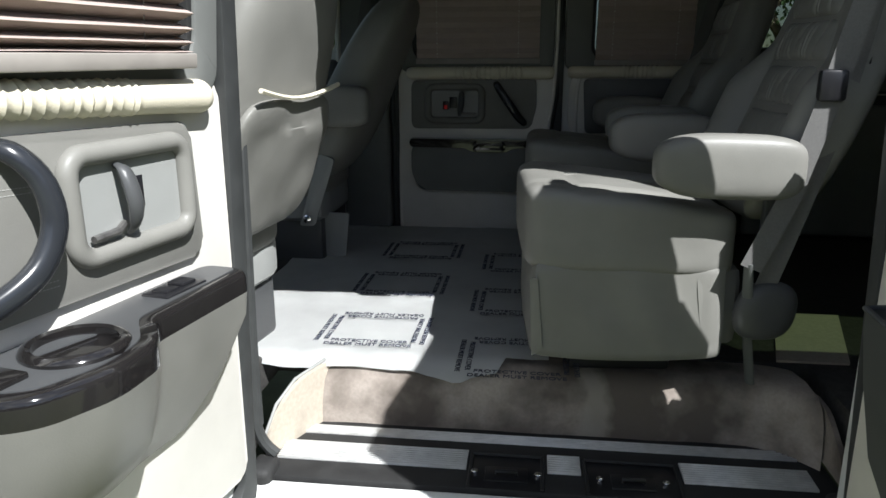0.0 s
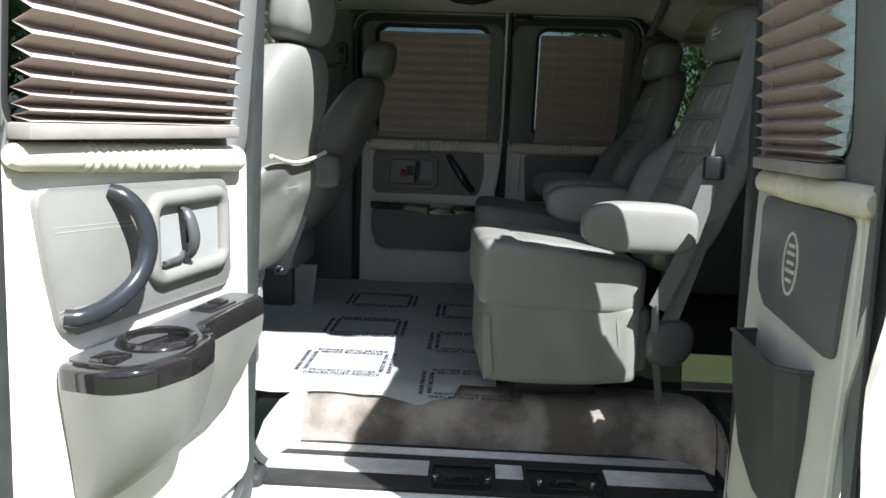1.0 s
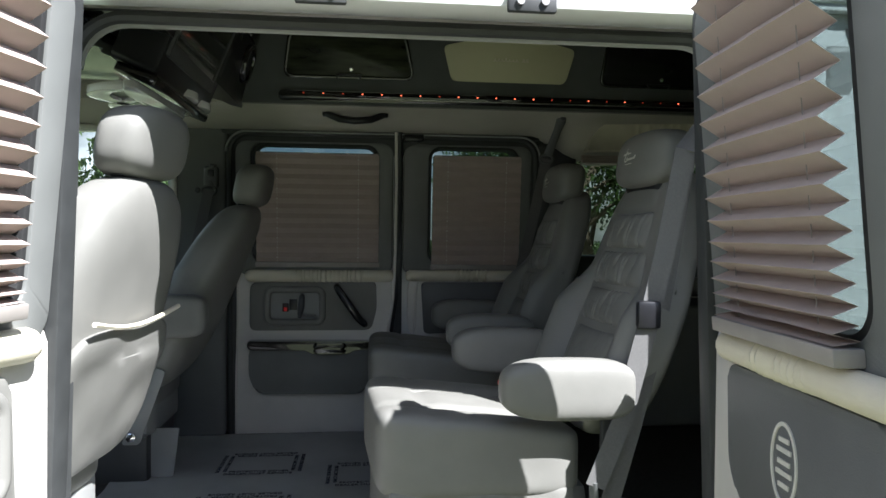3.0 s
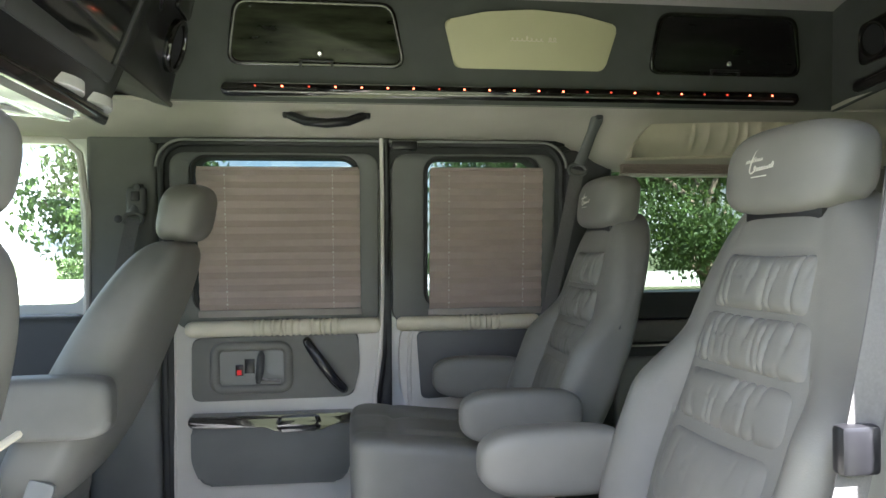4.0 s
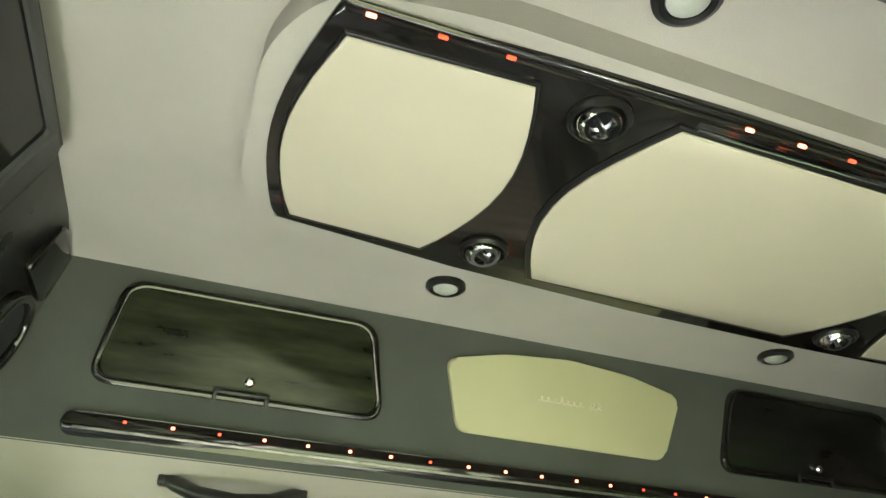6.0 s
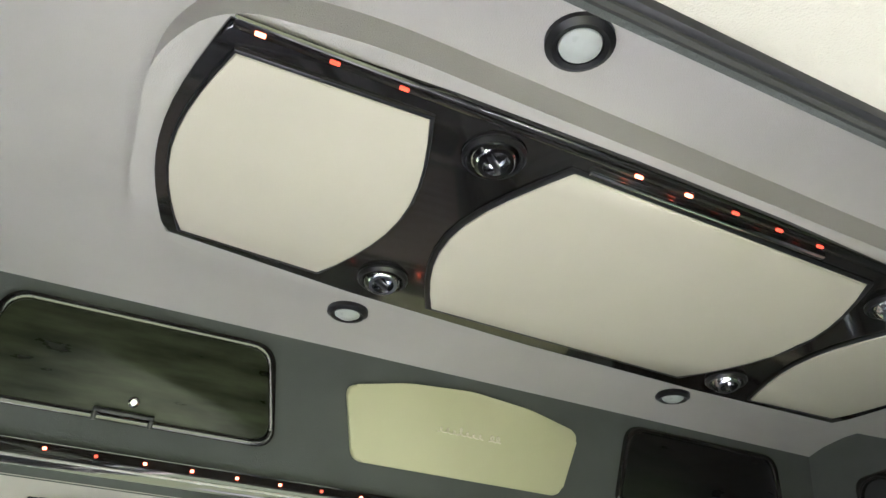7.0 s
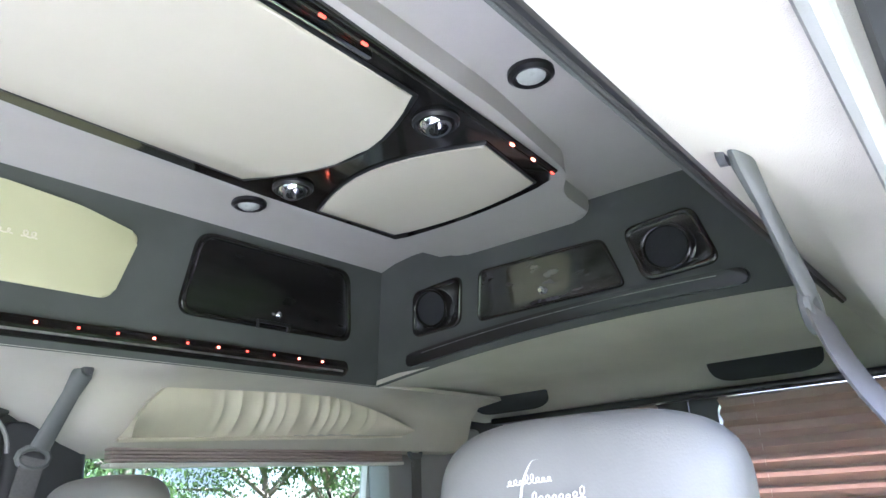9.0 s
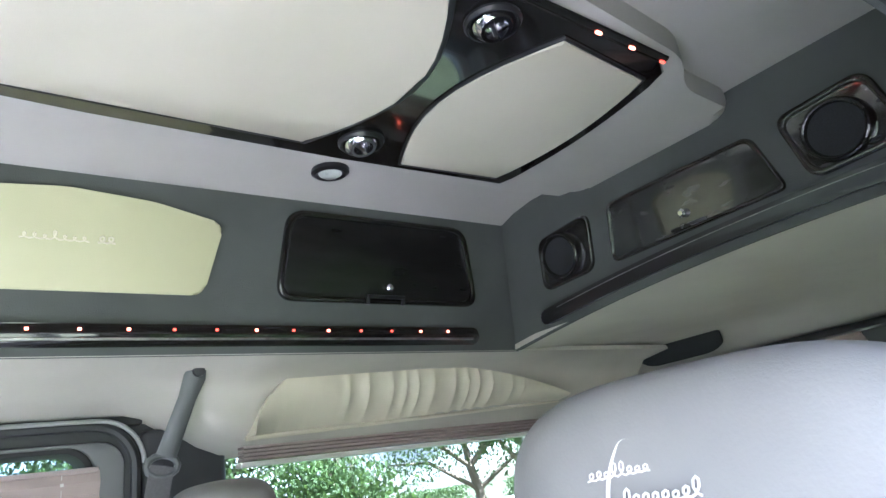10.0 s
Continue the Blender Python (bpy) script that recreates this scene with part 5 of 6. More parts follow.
    for sy in (1, -1):
        def arm_warp(co, p, sy=sy):
            co.z *= 1 - 0.2 * max(0, p.x) ** 3
            return co + Vector((-0.185, sy * 0.285, 0.556 + 0.004 * p.x))
        arm = part("armrest", grid_box(0.32, 0.09, 0.14, 4, 12, arm_warp), LEATHER, ch, "grey leather padded armrest")
        part("arm_bracket", rbox(-0.34, sy * 0.252 - 0.012, 0.4, -0.28, sy * 0.252 + 0.012, 0.58, 0.008), TRIM_DARK, arm)
    part("recliner_cover", grid_box(0.138, 0.06, 0.14, 2.6, 9, lambda co, p: co + Vector((-0.306 - 0.12 * co.z, 0.262, 0.218))), TRIM_DARK, ch, "dark plastic recliner cover")
    part("seat_buckle", moved(rbox(-0.007, -0.005, 0, 0.007, 0.005, 0.014, 0.003), Matrix.Translation((-0.17, -0.262, 0.452))), RED, ch, "red buckle release")
    return ch


near_pose = Matrix.Translation((0.7, 0.275, FLOOR)) @ Matrix.Rotation(radians(184), 4, "Z")
chair_a = captain_chair("captain_chair", "grey leather captain chair beside the open doorway", near_pose, "captain chairs")
far_pose = Matrix.Translation((0.705, 1.235, FLOOR)) @ Matrix.Rotation(radians(180), 4, "Z")
chair_b = copy_thing(chair_a, far_pose)
tagged(chair_b, "grey leather captain chair beside the shut far doors", "captain chair", "captain chairs")


def front_seat(name, label, m, arm_side, tilt):
    """A front seat; local x forwards."""
    st = thing(name, label, "front seat", m, "front seats")
    lean = back_lean(0.35, tilt)
    part("seat_cushion", grid_box(0.5, 0.5, 0.17, 5, 10, lambda co, p: co + Vector((0.02, 0, 0.36 + 0.02 * p.x))), LEATHER, st, "grey leather seat cushion")
    part("valance", grid_box(0.44, 0.44, 0.14, 8, 6, lambda co, p: co + Vector((0.0, 0, 0.24))), TRIM_GREY, st)
    part("pedestal", rbox(-0.2, -0.19, 0.0, 0.2, 0.19, 0.2, 0.02), TRIM_DARK, st)

    def back_warp(co, p):
        zz = (p.z + 1) / 2
        co.y *= 1.0 + 0.03 * math.sin(math.pi * zz) - 0.3 * max(0, zz - 0.6) ** 1.4 * 1.8
        co.x *= 1.15 - 0.3 * zz
        if p.x < 0:
            co.x -= 0.012 * math.sin(math.pi * min(1, zz * 1.6)) * (1 - p.y * p.y)
        return lean(co + Vector((-0.165, 0, 0.68)))
    part("backrest", grid_box(0.21, 0.49 if tilt < 20 else 0.54, 0.7, 3.6, 16, back_warp), LEATHER, st, "grey leather backrest with a map pocket")
    if tilt < 20:
      pz = [Vector((-0.29, -0.2 + 0.05 * i, 0.72 - 0.025 * math.sin(math.pi * i / 8))) for i in range(9)]
      part("pocket_hem", tube([lean(p) for p in pz], 0.006, 6), CREAM, st, "pale piped pocket hem")
      part("pocket", grid_box(0.04, 0.46, 0.36, 4, 14, lambda co, p: lean(co + Vector((-0.268 + 0.01 * noise.noise(co * 9), 0, 0.535 + (-0.02 * (1 - p.y * p.y) if p.z > 0.5 else 0))))), LEATHER, st, "sagging leather map pocket")
    def head_warp(co, p):
        co.y *= 1 - 0.1 * max(0, p.z) ** 2
        at = lean(Vector((-0.16, 0, 1.105)))
        return co * 1.08 + at - Vector((0.2 * co.z, 0, 0))
    part("headrest", grid_box(0.12, 0.262, 0.15, 3.4, 10, head_warp), LEATHER, st, "grey leather headrest")
    part("headrest_post", moved(rbox(-0.015, -0.09, -0.03, 0.015, 0.09, 0.04, 0.006), Matrix.Translation(lean(Vector((-0.17, 0, 1.02))))), BLACK, st)
    ax, az = (-0.1, 0.54) if tilt < 20 else (-0.27, 0.63)
    part("armrest", grid_box(0.32, 0.1, 0.15, 5, 10, lambda co, p: co + Vector((ax, arm_side * 0.29, az))), LEATHER, st, "grey leather padded armrest")
    if tilt < 20:
        part("armrest", grid_box(0.3, 0.09, 0.14, 4, 8, lambda co, p: co + Vector((-0.1, -arm_side * 0.29, 0.54))), LEATHER, st, "grey leather padded armrest")
    br = part("recliner_bracket", moved(slab(rpoly([(-0.03, 0.0), (0.03, 0.0), (-0.06, 0.28), (-0.12, 0.26)], 0.012), 0, 0.012, 0.002), frame_of((-0.16, arm_side * 0.245, 0.17), (-1, 0, 0), (0, 0, 1)) @ Matrix.Diagonal((-1, 1, arm_side, 1))), TRIM_GREY, st, "painted steel recliner bracket")
    part("pivot_bolt", moved(lathe([(0.016, 0), (0.016, 0.012), (0.008, 0.016)], 14), frame_of((-0.165, arm_side * 0.26, 0.2), (1, 0, 0), (0, 0, 1)) @ Matrix.Diagonal((1, 1, -arm_side, 1))), CHROME, br)
    part("side_skirt", slab(rpoly([(-0.28, 0.02), (-0.2, 0.02), (-0.16, 0.2), (-0.3, 0.2)], 0.01), 0, 0.01), TRIM_GREY, st, m=frame_of((0, 0.15, 0), (1, 0, 0), (0, 0, 1)))
    return st


front_seat("driver_seat", "grey leather driver seat with sunlit headrest and back", Matrix.Translation((-0.482, 0.165, FLOOR)) @ Matrix.Rotation(radians(171), 4, "Z"), 1, 19.5)
front_seat("passenger_seat", "grey leather passenger seat with a raised armrest", Matrix.Translation((-0.538, 1.27, FLOOR - 0.012)) @ Matrix.Rotation(radians(180), 4, "Z"), 1, 27)


# ---- overhead console, cabinets, lamps ----
def flip_down(z):
    """Local (x, y, out) to a form that hangs at z and faces down."""
    return Matrix(((1, 0, 0, 0), (0, 1, 0, 0), (0, 0, -1, z), (0, 0, 0, 1)))


def arc_pts(p, q, bulge, n=10):
    """Points from p to q on an arc that bulges to the left of the way."""
    p, q = Vector(p), Vector(q)
    d = q - p
    nrm = Vector((-d.y, d.x)).normalized()
    return [tuple(p + d * (i / n) + nrm * bulge * math.sin(math.pi * i / n)) for i in range(n + 1)]


front_in = arc_pts((0.369, 0.936), (0.37, 0.563), -0.037) + arc_pts((0.589, 0.557), (0.579, 0.953), -0.05)
mid_in = arc_pts((0.783, 0.972), (0.786, 0.559), -0.068) + arc_pts((1.315, 0.568), (1.317, 0.985), -0.08)
rear_in = arc_pts((1.525, 1.002), (1.527, 0.581), -0.066) + arc_pts((1.733, 0.605), (1.748, 0.99), -0.025)

con = thing("overhead_console", "gloss black overhead console with cream vinyl insets", "ceiling console")
frame_out = arc_pts((0.349, 0.962), (0.355, 0.525), -0.037, 12) + [(0.6, 0.513), (0.84, 0.511), (1.1, 0.515), (1.395, 0.53), (1.705, 0.55)] + arc_pts((1.758, 0.578), (1.788, 1.024), -0.022, 12) + [(1.4, 1.026), (1.0, 1.018), (0.65, 0.995)]
ZB = 2.402
part("frame", moved(slab(frame_out, -0.004, 0.01, 0.008, 3), flip_down(ZB)), GLOSS, con, "gloss black console frame")
for nm, o in (("front", front_in), ("middle", mid_in), ("rear", rear_in)):
    bm = slab(o, 0.008, 0.016, 0.005)
    part("inset", moved(bm, flip_down(ZB)), INSET, con, "cream vinyl padded inset")
    cx = sum(p[0] for p in o) / len(o)
    cy = sum(p[1] for p in o) / len(o)
    rim_o = [(cx + (x - cx) * 1.028, cy + (y - cy) * 1.028) for x, y in o]
    part("inset_rim", moved(ring(rim_o, o, 0.008, 0.0145, 0.002), flip_down(ZB)), BLACK, con)
rail_y = lambda x: 0.5255 + 0.045 * max(0.0, x - 1.0) ** 1.5
part("led_rail", moved(tube([(x, rail_y(x) - 0.002, 0.0) for x in (0.36, 0.5, 0.7, 0.9, 1.1, 1.3, 1.5, 1.65, 1.72)], 0.0095, 8, flat=0.5), Matrix.Translation((0, 0, ZB - 0.0105))), GLOSS, con, "black light rail")
for i in (0, 1, 2, 6, 7, 8, 9, 10, 15, 16, 17):
    lx = 0.387 + 0.078 * i
    part("led", rbox(lx - 0.0055, rail_y(lx) - 0.0035, ZB - 0.018, lx + 0.0055, rail_y(lx) + 0.0005, ZB - 0.0135, 0.001), LED if i in (0, 6, 7, 15, 16) else LED_DIM, con, "glowing orange-red light")
part("bright_rail", rbox(0.8, 0.5425, ZB - 0.0155, 1.2, 0.5535, ZB - 0.009, 0.003), CHROME, con)
for vx, vy in ((0.684, 0.58), (0.676, 0.922), (1.405, 0.594), (1.412, 0.953)):
    V = flip_down(ZB - 0.01) @ Matrix.Translation((vx, vy, 0))
    vent = part("air_vent", moved(lathe([(0.039, -0.002), (0.04, 0.004), (0.037, 0.009), (0.034, 0.009), (0.033, 0.002), (0.001, 0.0015)], 28), V), BLACK, con, "round swivelling air vent")
    part("eyeball", moved(lathe([(0.031, 0.002), (0.029, 0.011), (0.022, 0.018), (0.017, 0.018), (0.015, 0.006), (0.001, 0.005)], 24), V @ Matrix.Rotation(radians(16), 4, "X")), CHROME, vent, "chrome vent eyeball")
    part("vane", moved(rbox(-0.017, -0.003, 0.008, 0.017, 0.003, 0.017, 0.001), V @ Matrix.Rotation(radians(40), 4, "Z")), BLACK, vent)


def reading_lamp(m):
    l = thing("reading_lamp", "small round white reading lamp with a black bezel", "ceiling lamp", m, "reading lamps")
    part("bezel", lathe([(0.038, 0.0), (0.038, 0.008), (0.031, 0.013), (0.025, 0.011), (0.024, 0.003), (0.001, 0.002)], 28), BLACK, l)
    part("lens", lathe([(0.0245, 0.003), (0.023, 0.011), (0.015, 0.016), (0.001, 0.0175)], 24), LENS, l, "frosted white lens")
    return l


lamp0 = reading_lamp(Matrix.Translation((0.692, 1.148, 2.441)) @ Matrix.Rotation(radians(180 + 2), 4, "X"))
for lx, ly, ax in ((1.468, 1.162, 2), (1.457, 0.438, -2), (0.699, 0.42, -2)):
    copy_thing(lamp0, Matrix.Translation((lx, ly, 2.441)) @ Matrix.Rotation(radians(180 + ax), 4, "X"))

# cabinets and inset on the far valance; local x along the van, y up the face
def cabinet(name, label, corners, mat, m):
    """A cabinet door in a rounded frame; corners: foot left and right, top right and left."""
    c = thing(name, label, "overhead cabinet", m)
    cu, cv = sum(p[0] for p in corners) / 4, sum(p[1] for p in corners) / 4

    def inset(d):
        return [(u - d * (1 if u > cu else -1), v - d * (1 if v > cv else -1)) for u, v in corners]
    o, i = rpoly(inset(0.0), 0.042, 7), rpoly(inset(0.013), 0.034, 7)
    part("bezel", ring(o, i, -0.003, 0.012, 0.004), GLOSS, c, "gloss black rounded frame")
    part("door", slab(i, -0.002, 0.005, 0.002), mat, c, "dark reflective laminate door")
    v0 = corners[0][1]
    part("knob", moved(lathe([(0.008, 0), (0.009, 0.012), (0.005, 0.016)], 14), Matrix.Translation((cu + 0.01, v0 + 0.037, 0.004))), CHROME, c)
    part("latch", join(rbox(cu - 0.05, v0 + 0.012, 0.01, cu + 0.05, v0 + 0.02, 0.018, 0.002), rbox(cu - 0.05, v0 - 0.002, 0.008, cu - 0.042, v0 + 0.02, 0.017, 0.002), rbox(cu + 0.042, v0 - 0.002, 0.008, cu + 0.05, v0 + 0.02, 0.017, 0.002)), BLACK, c)
    return c


cabinet("overhead_cabinet", "dark glossy laminate overhead cabinet door on the valance", [(0.108, 0.108), (0.636, 0.108), (0.598, 0.296), (0.134, 0.296)], WOOD, BF)
cabinet("overhead_cabinet", "black glossy overhead cabinet door near the rear corner", [(1.406, 0.108), (1.93, 0.108), (1.888, 0.298), (1.426, 0.298)], NIGHT, BF)
yp = thing("cream_inset", "cream vinyl inset with a small embroidered mark", "wall inset", BF)
yo = rpoly([(0.786, 0.113), (1.259, 0.113), (1.294, 0.252), (1.165, 0.28), (1.02, 0.291), (0.875, 0.28), (0.748, 0.252)], 0.022)
part("pad", slab(yo, -0.002, 0.012, 0.007, 3), PALE, yp)


part("embroidery", moved(tube(swash(0.953, 1.058, 0.198, 0.015, 5, 7), 0.0016, 5), Matrix.Translation((0, 0, 0.0125))), CREAM, yp, "pale embroidered scrawl")
part("embroidery", moved(tube(swash(1.072, 1.1, 0.198, 0.02, 3, 2), 0.002, 5), Matrix.Translation((0, 0, 0.0125))), CREAM, yp, "pale embroidered scrawl")


def light_bar(name, label, u0, u1, v0, v1, n, m, warp=None):
    b = thing(name, label, "light bar", m)
    part("housing", slab(rrect(u0, v0, u1, v1, (v1 - v0) * 0.45, 6), -0.002, 0.014, 0.004), GLOSS, b, "gloss black housing")
    part("bright_line", rbox(u0 + 0.02, v0 + 0.012, 0.013, u1 - 0.02, v0 + 0.017, 0.0165, 0.001), STEEL, b)
    for i in range(n):
        u = 0.189 + 0.0784 * i
        part("led", rbox(u - 0.003, v1 - 0.012, 0.0135, u + 0.003, v1 - 0.007, 0.0165, 0.001, 1), LED_DIM if i in (0, 2, 7, 13, 14, 16, 18, 19) else LED, b, "glowing orange-red light")
    return b


light_bar("light_bar", "long gloss black light bar with small red lights", 0.09, 1.932, 0.018, 0.059, 22, BF)

# rear valance fittings
def rear_part(name, bm, mat, parent, label=""):
    return part(name, on_rear(bm), mat, parent, label)


def quad_inset(q, d):
    cy, cz = sum(p[0] for p in q) / 4, sum(p[1] for p in q) / 4
    return [(y - d * (1 if y > cy else -1), z - d * (1 if z > cz else -1)) for y, z in q]


for q, cy, cz in (([(1.195, 2.219), (1.171, 2.34), (1.003, 2.352), (1.031, 2.225)], 1.112, 2.284), ([(0.528, 2.224), (0.556, 2.351), (0.392, 2.363), (0.357, 2.232)], 0.462, 2.288)):
    sp = thing("speaker", "black round speaker in a glossy moulded square surround", "speaker", group="rear speakers")
    q = q[::-1]
    rear_part("surround", ring(rpoly(q, 0.03, 7), rpoly(quad_inset(q, 0.012), 0.024, 7), -0.003, 0.009, 0.004), GLOSS, sp, "gloss black moulded surround")
    rear_part("plate", slab(rpoly(quad_inset(q, 0.011), 0.024, 7), -0.003, 0.002), BURL, sp, "glossy black speaker plate")
    rear_part("rim", ring(oval(cy, cz, 0.058, 0.053), oval(cy, cz, 0.047, 0.043), 0.0, 0.02, 0.006), GLOSS, sp, "raised glossy ring")
    rear_part("cone", slab(oval(cy, cz, 0.048, 0.044), -0.002, 0.01), MESH_GREY, sp, "dark speaker cloth")
rc = thing("rear_cabinet", "dark glossy laminate cabinet door between the rear speakers", "overhead cabinet")
rq = [(0.57, 2.228), (0.976, 2.222), (0.948, 2.349), (0.604, 2.345)]
rear_part("bezel", ring(rpoly(rq, 0.02, 6), rpoly(quad_inset(rq, 0.008), 0.014, 6), -0.003, 0.01, 0.003), GLOSS, rc)
rear_part("door", slab(rpoly(quad_inset(rq, 0.007), 0.014, 6), -0.002, 0.006), BURL, rc, "dark burl laminate door")
rear_part("knob", moved(lathe([(0.008, 0), (0.009, 0.012), (0.005, 0.016)], 14), Matrix.Translation((0.778, 2.262, 0.004))), CHROME, rc)
rear_part("latch", rbox(0.735, 2.233, 0.006, 0.815, 2.24, 0.014, 0.002), BLACK, rc)
rbr = thing("rear_light_bar", "arched gloss black bar under the rear cabinet", "light bar")
def bar_half(y):
    """Half the bar's height, rounded off at both ends."""
    return 0.0175 * math.sqrt(max(0.02, 1 - max(0.0, abs(y - 0.769) - 0.4395) ** 2 / 0.0175 ** 2))


bar_y = [0.312 + 0.0175 * (1 - math.cos(math.pi / 2 * i / 6)) for i in range(6)] + [0.3295 + 0.879 * i / 40 for i in range(41)] + [1.226 - 0.0175 * (1 - math.cos(math.pi / 2 * i / 6)) for i in range(5, -1, -1)]
rear_part("housing", slab([(y, arch_z(y) + 0.0355 - bar_half(y)) for y in bar_y] + [(y, arch_z(y) + 0.0355 + bar_half(y)) for y in bar_y[::-1]], -0.002, 0.015, 0.004), BLACK, rbr)
rear_part("bright_line", tube([(y, arch_z(y) + 0.044, 0.0145) for y in bar_y[8:-8]], 0.0012, 6), STEEL, rbr)

# ruched cream valance over the far window
rv = bmesh.new()
rowsv = []
for i in range(193):
    t = i / 192
    x = 1.405 + 0.94 * t
    zb = 1.968 + 0.03 * t
    zt = zb + 0.11 * (min(1.0, t / 0.08) ** 0.5) * (1.0 - 0.88 * max(0, (t - 0.55) / 0.45) ** 1.6)
    fold = 0.009 * (1 - 2 * abs(math.sin(t * 62 + 0.8 * math.sin(t * 30))) ** 0.7) * min(1.0, max(0.0, (t - 0.2) / 0.06), ) * min(1.0, max(0.0, (0.84 - t) / 0.06))
    row = []
    for k in range(7):
        f = k / 6
        z = zb + (zt - zb) * f
        y = 1.515 - 0.06 * f - 0.018 * math.sin(math.pi * f) - fold * math.sin(math.pi * f)
        row.append(rv.verts.new((x, y, z)))
    row.append(rv.verts.new((x, 1.53 - 0.06, zt)))
    row.append(rv.verts.new((x, 1.535, zb)))
    rowsv.append(row)
for a, b in zip(rowsv, rowsv[1:]):
    for k in range(len(a)):
        rv.faces.new((a[k], a[(k + 1) % len(a)], b[(k + 1) % len(a)], b[k]))
rv.faces.new(rowsv[0])
rv.faces.new(rowsv[-1][::-1])
wv = thing("window_valance", "ruched cream leather valance over the side window", "valance")
part("cloth", rv, CREAM, wv)
part("piping", tube([(1.405 + 0.94 * i / 24, 1.512, 1.967 + 0.03 * i / 24) for i in range(25)], 0.005, 8), CREAM, wv)
wb_ = thing("roller_blind", "rolled brown blind above the far side window", "blind")
for i in range(4):
    part("pleat", rbox(1.41, 1.54, 1.925 + 0.008 * i, 2.38, 1.575, 1.931 + 0.008 * i, 0.002), BLIND, wb_)
part("rail", rbox(1.405, 1.538, 1.912, 2.385, 1.578, 1.922, 0.003), TRIM, wb_)
# grab handle on the headliner
gh = thing("grab_handle", "black curved grab handle on the headliner", "grab handle")
part("grip", tube([(0.275, 1.458, 2.094), (0.29, 1.435, 2.085), (0.33, 1.41, 2.066), (0.395, 1.4, 2.058), (0.46, 1.41, 2.066), (0.5, 1.435, 2.085), (0.515, 1.458, 2.094)], [0.012, 0.014, 0.015, 0.015, 0.015, 0.014, 0.012], 12), BLACK, gh)
for gx in (0.275, 0.515):
    part("mount", rbox(gx - 0.018, 1.445, 2.083, gx + 0.018, 1.475, 2.107, 0.006), BLACK, gh)

# front overhead unit with screen and speaker
fo = thing("front_overhead_unit", "black overhead unit with a flat screen and speakers", "overhead unit")
FO = frame_of((-0.062, 0.25, 2.095), (0, 1, 0), (0.1, 0, 0.36))
part("face", moved(slab(rpoly([(-0.06, 0.0), (1.15, 0.0), (1.12, 0.385), (-0.03, 0.385)], 0.02), -0.16, 0.0, 0.006), FO), BLACK, fo)
TV = frame_of((-0.105, 0.33, 1.995), (0, 1, 0), (0.12, 0, 0.3))
tv = part("screen_housing", moved(slab(rrect(0.0, 0.0, 0.6, 0.44, 0.02), -0.12, 0.0, 0.008), TV), BLACK, fo, "black screen housing")
part("screen_bezel", moved(ring(rrect(0.02, 0.06, 0.535, 0.43, 0.012), rrect(0.036, 0.1, 0.52, 0.415, 0.008), 0.0, 0.009, 0.002), TV), TRIM_DARK, tv)
part("screen", moved(slab(rrect(0.036, 0.1, 0.52, 0.415, 0.008), 0.0, 0.003), TV), SCREEN, tv, "dark flat screen")
part("lower_lip", moved(rbox(0.0, -0.03, -0.1, 0.6, -0.002, 0.012, 0.006), TV), GLOSS, tv)
for sy in (0.98, 0.08):
    part("speaker_rim", moved(ring(oval(sy, 0.15, 0.075, 0.075), oval(sy, 0.15, 0.06, 0.06), 0.0, 0.02, 0.004), FO), GLOSS, fo)
    part("speaker_cone", moved(slab(oval(sy, 0.15, 0.06, 0.06), 0.0, 0.008), FO), MESH_GREY, fo)
    part("control_panel", moved(slab(rpoly([(sy - 0.08, 0.24), (sy + 0.06, 0.24), (sy + 0.08, 0.33), (sy - 0.06, 0.34)], 0.015), 0.0, 0.01, 0.003), FO), GLOSS, fo)
arch = thing("front_arch", "white scalloped moulding with dark recesses under the overhead unit", "moulding", kind="structure")
UNDER = flip_down(2.0)
part("moulding", moved(slab(rpoly([(-0.17, 0.4), (-0.165, 0.6), (-0.17, 0.92), (-0.2, 0.94), (-0.23, 0.85), (-0.23, 0.5), (-0.2, 0.38)], 0.02), -0.02, 0.0, 0.006), flip_down(1.972)), PAINT, arch)
for cy, cx in ((0.7, -0.24), (mir(0.7), -0.24)):
    pod = part("pod", moved(ring(oval(cx, cy, 0.16, 0.15, 36), oval(cx + 0.012, cy, 0.105, 0.118, 36), -0.02, 0.003, 0.004), UNDER), PAINT, arch, "white rim of a ceiling pod")
    part("recess", moved(slab(oval(cx + 0.012, cy, 0.11, 0.122, 36), -0.02, -0.008), UNDER), BLACK, pod, "dark recess")
    part("lens", moved(slab(rrect(cx - 0.03, cy - 0.05, cx + 0.03, cy + 0.05, 0.01), -0.008, -0.002, 0.002), UNDER), TRIM_DARK, pod)
part("shelf", rbox(-1.3, 0.1, 2.12, -0.26, 1.5, 2.14, 0.01), GLOSS, arch)

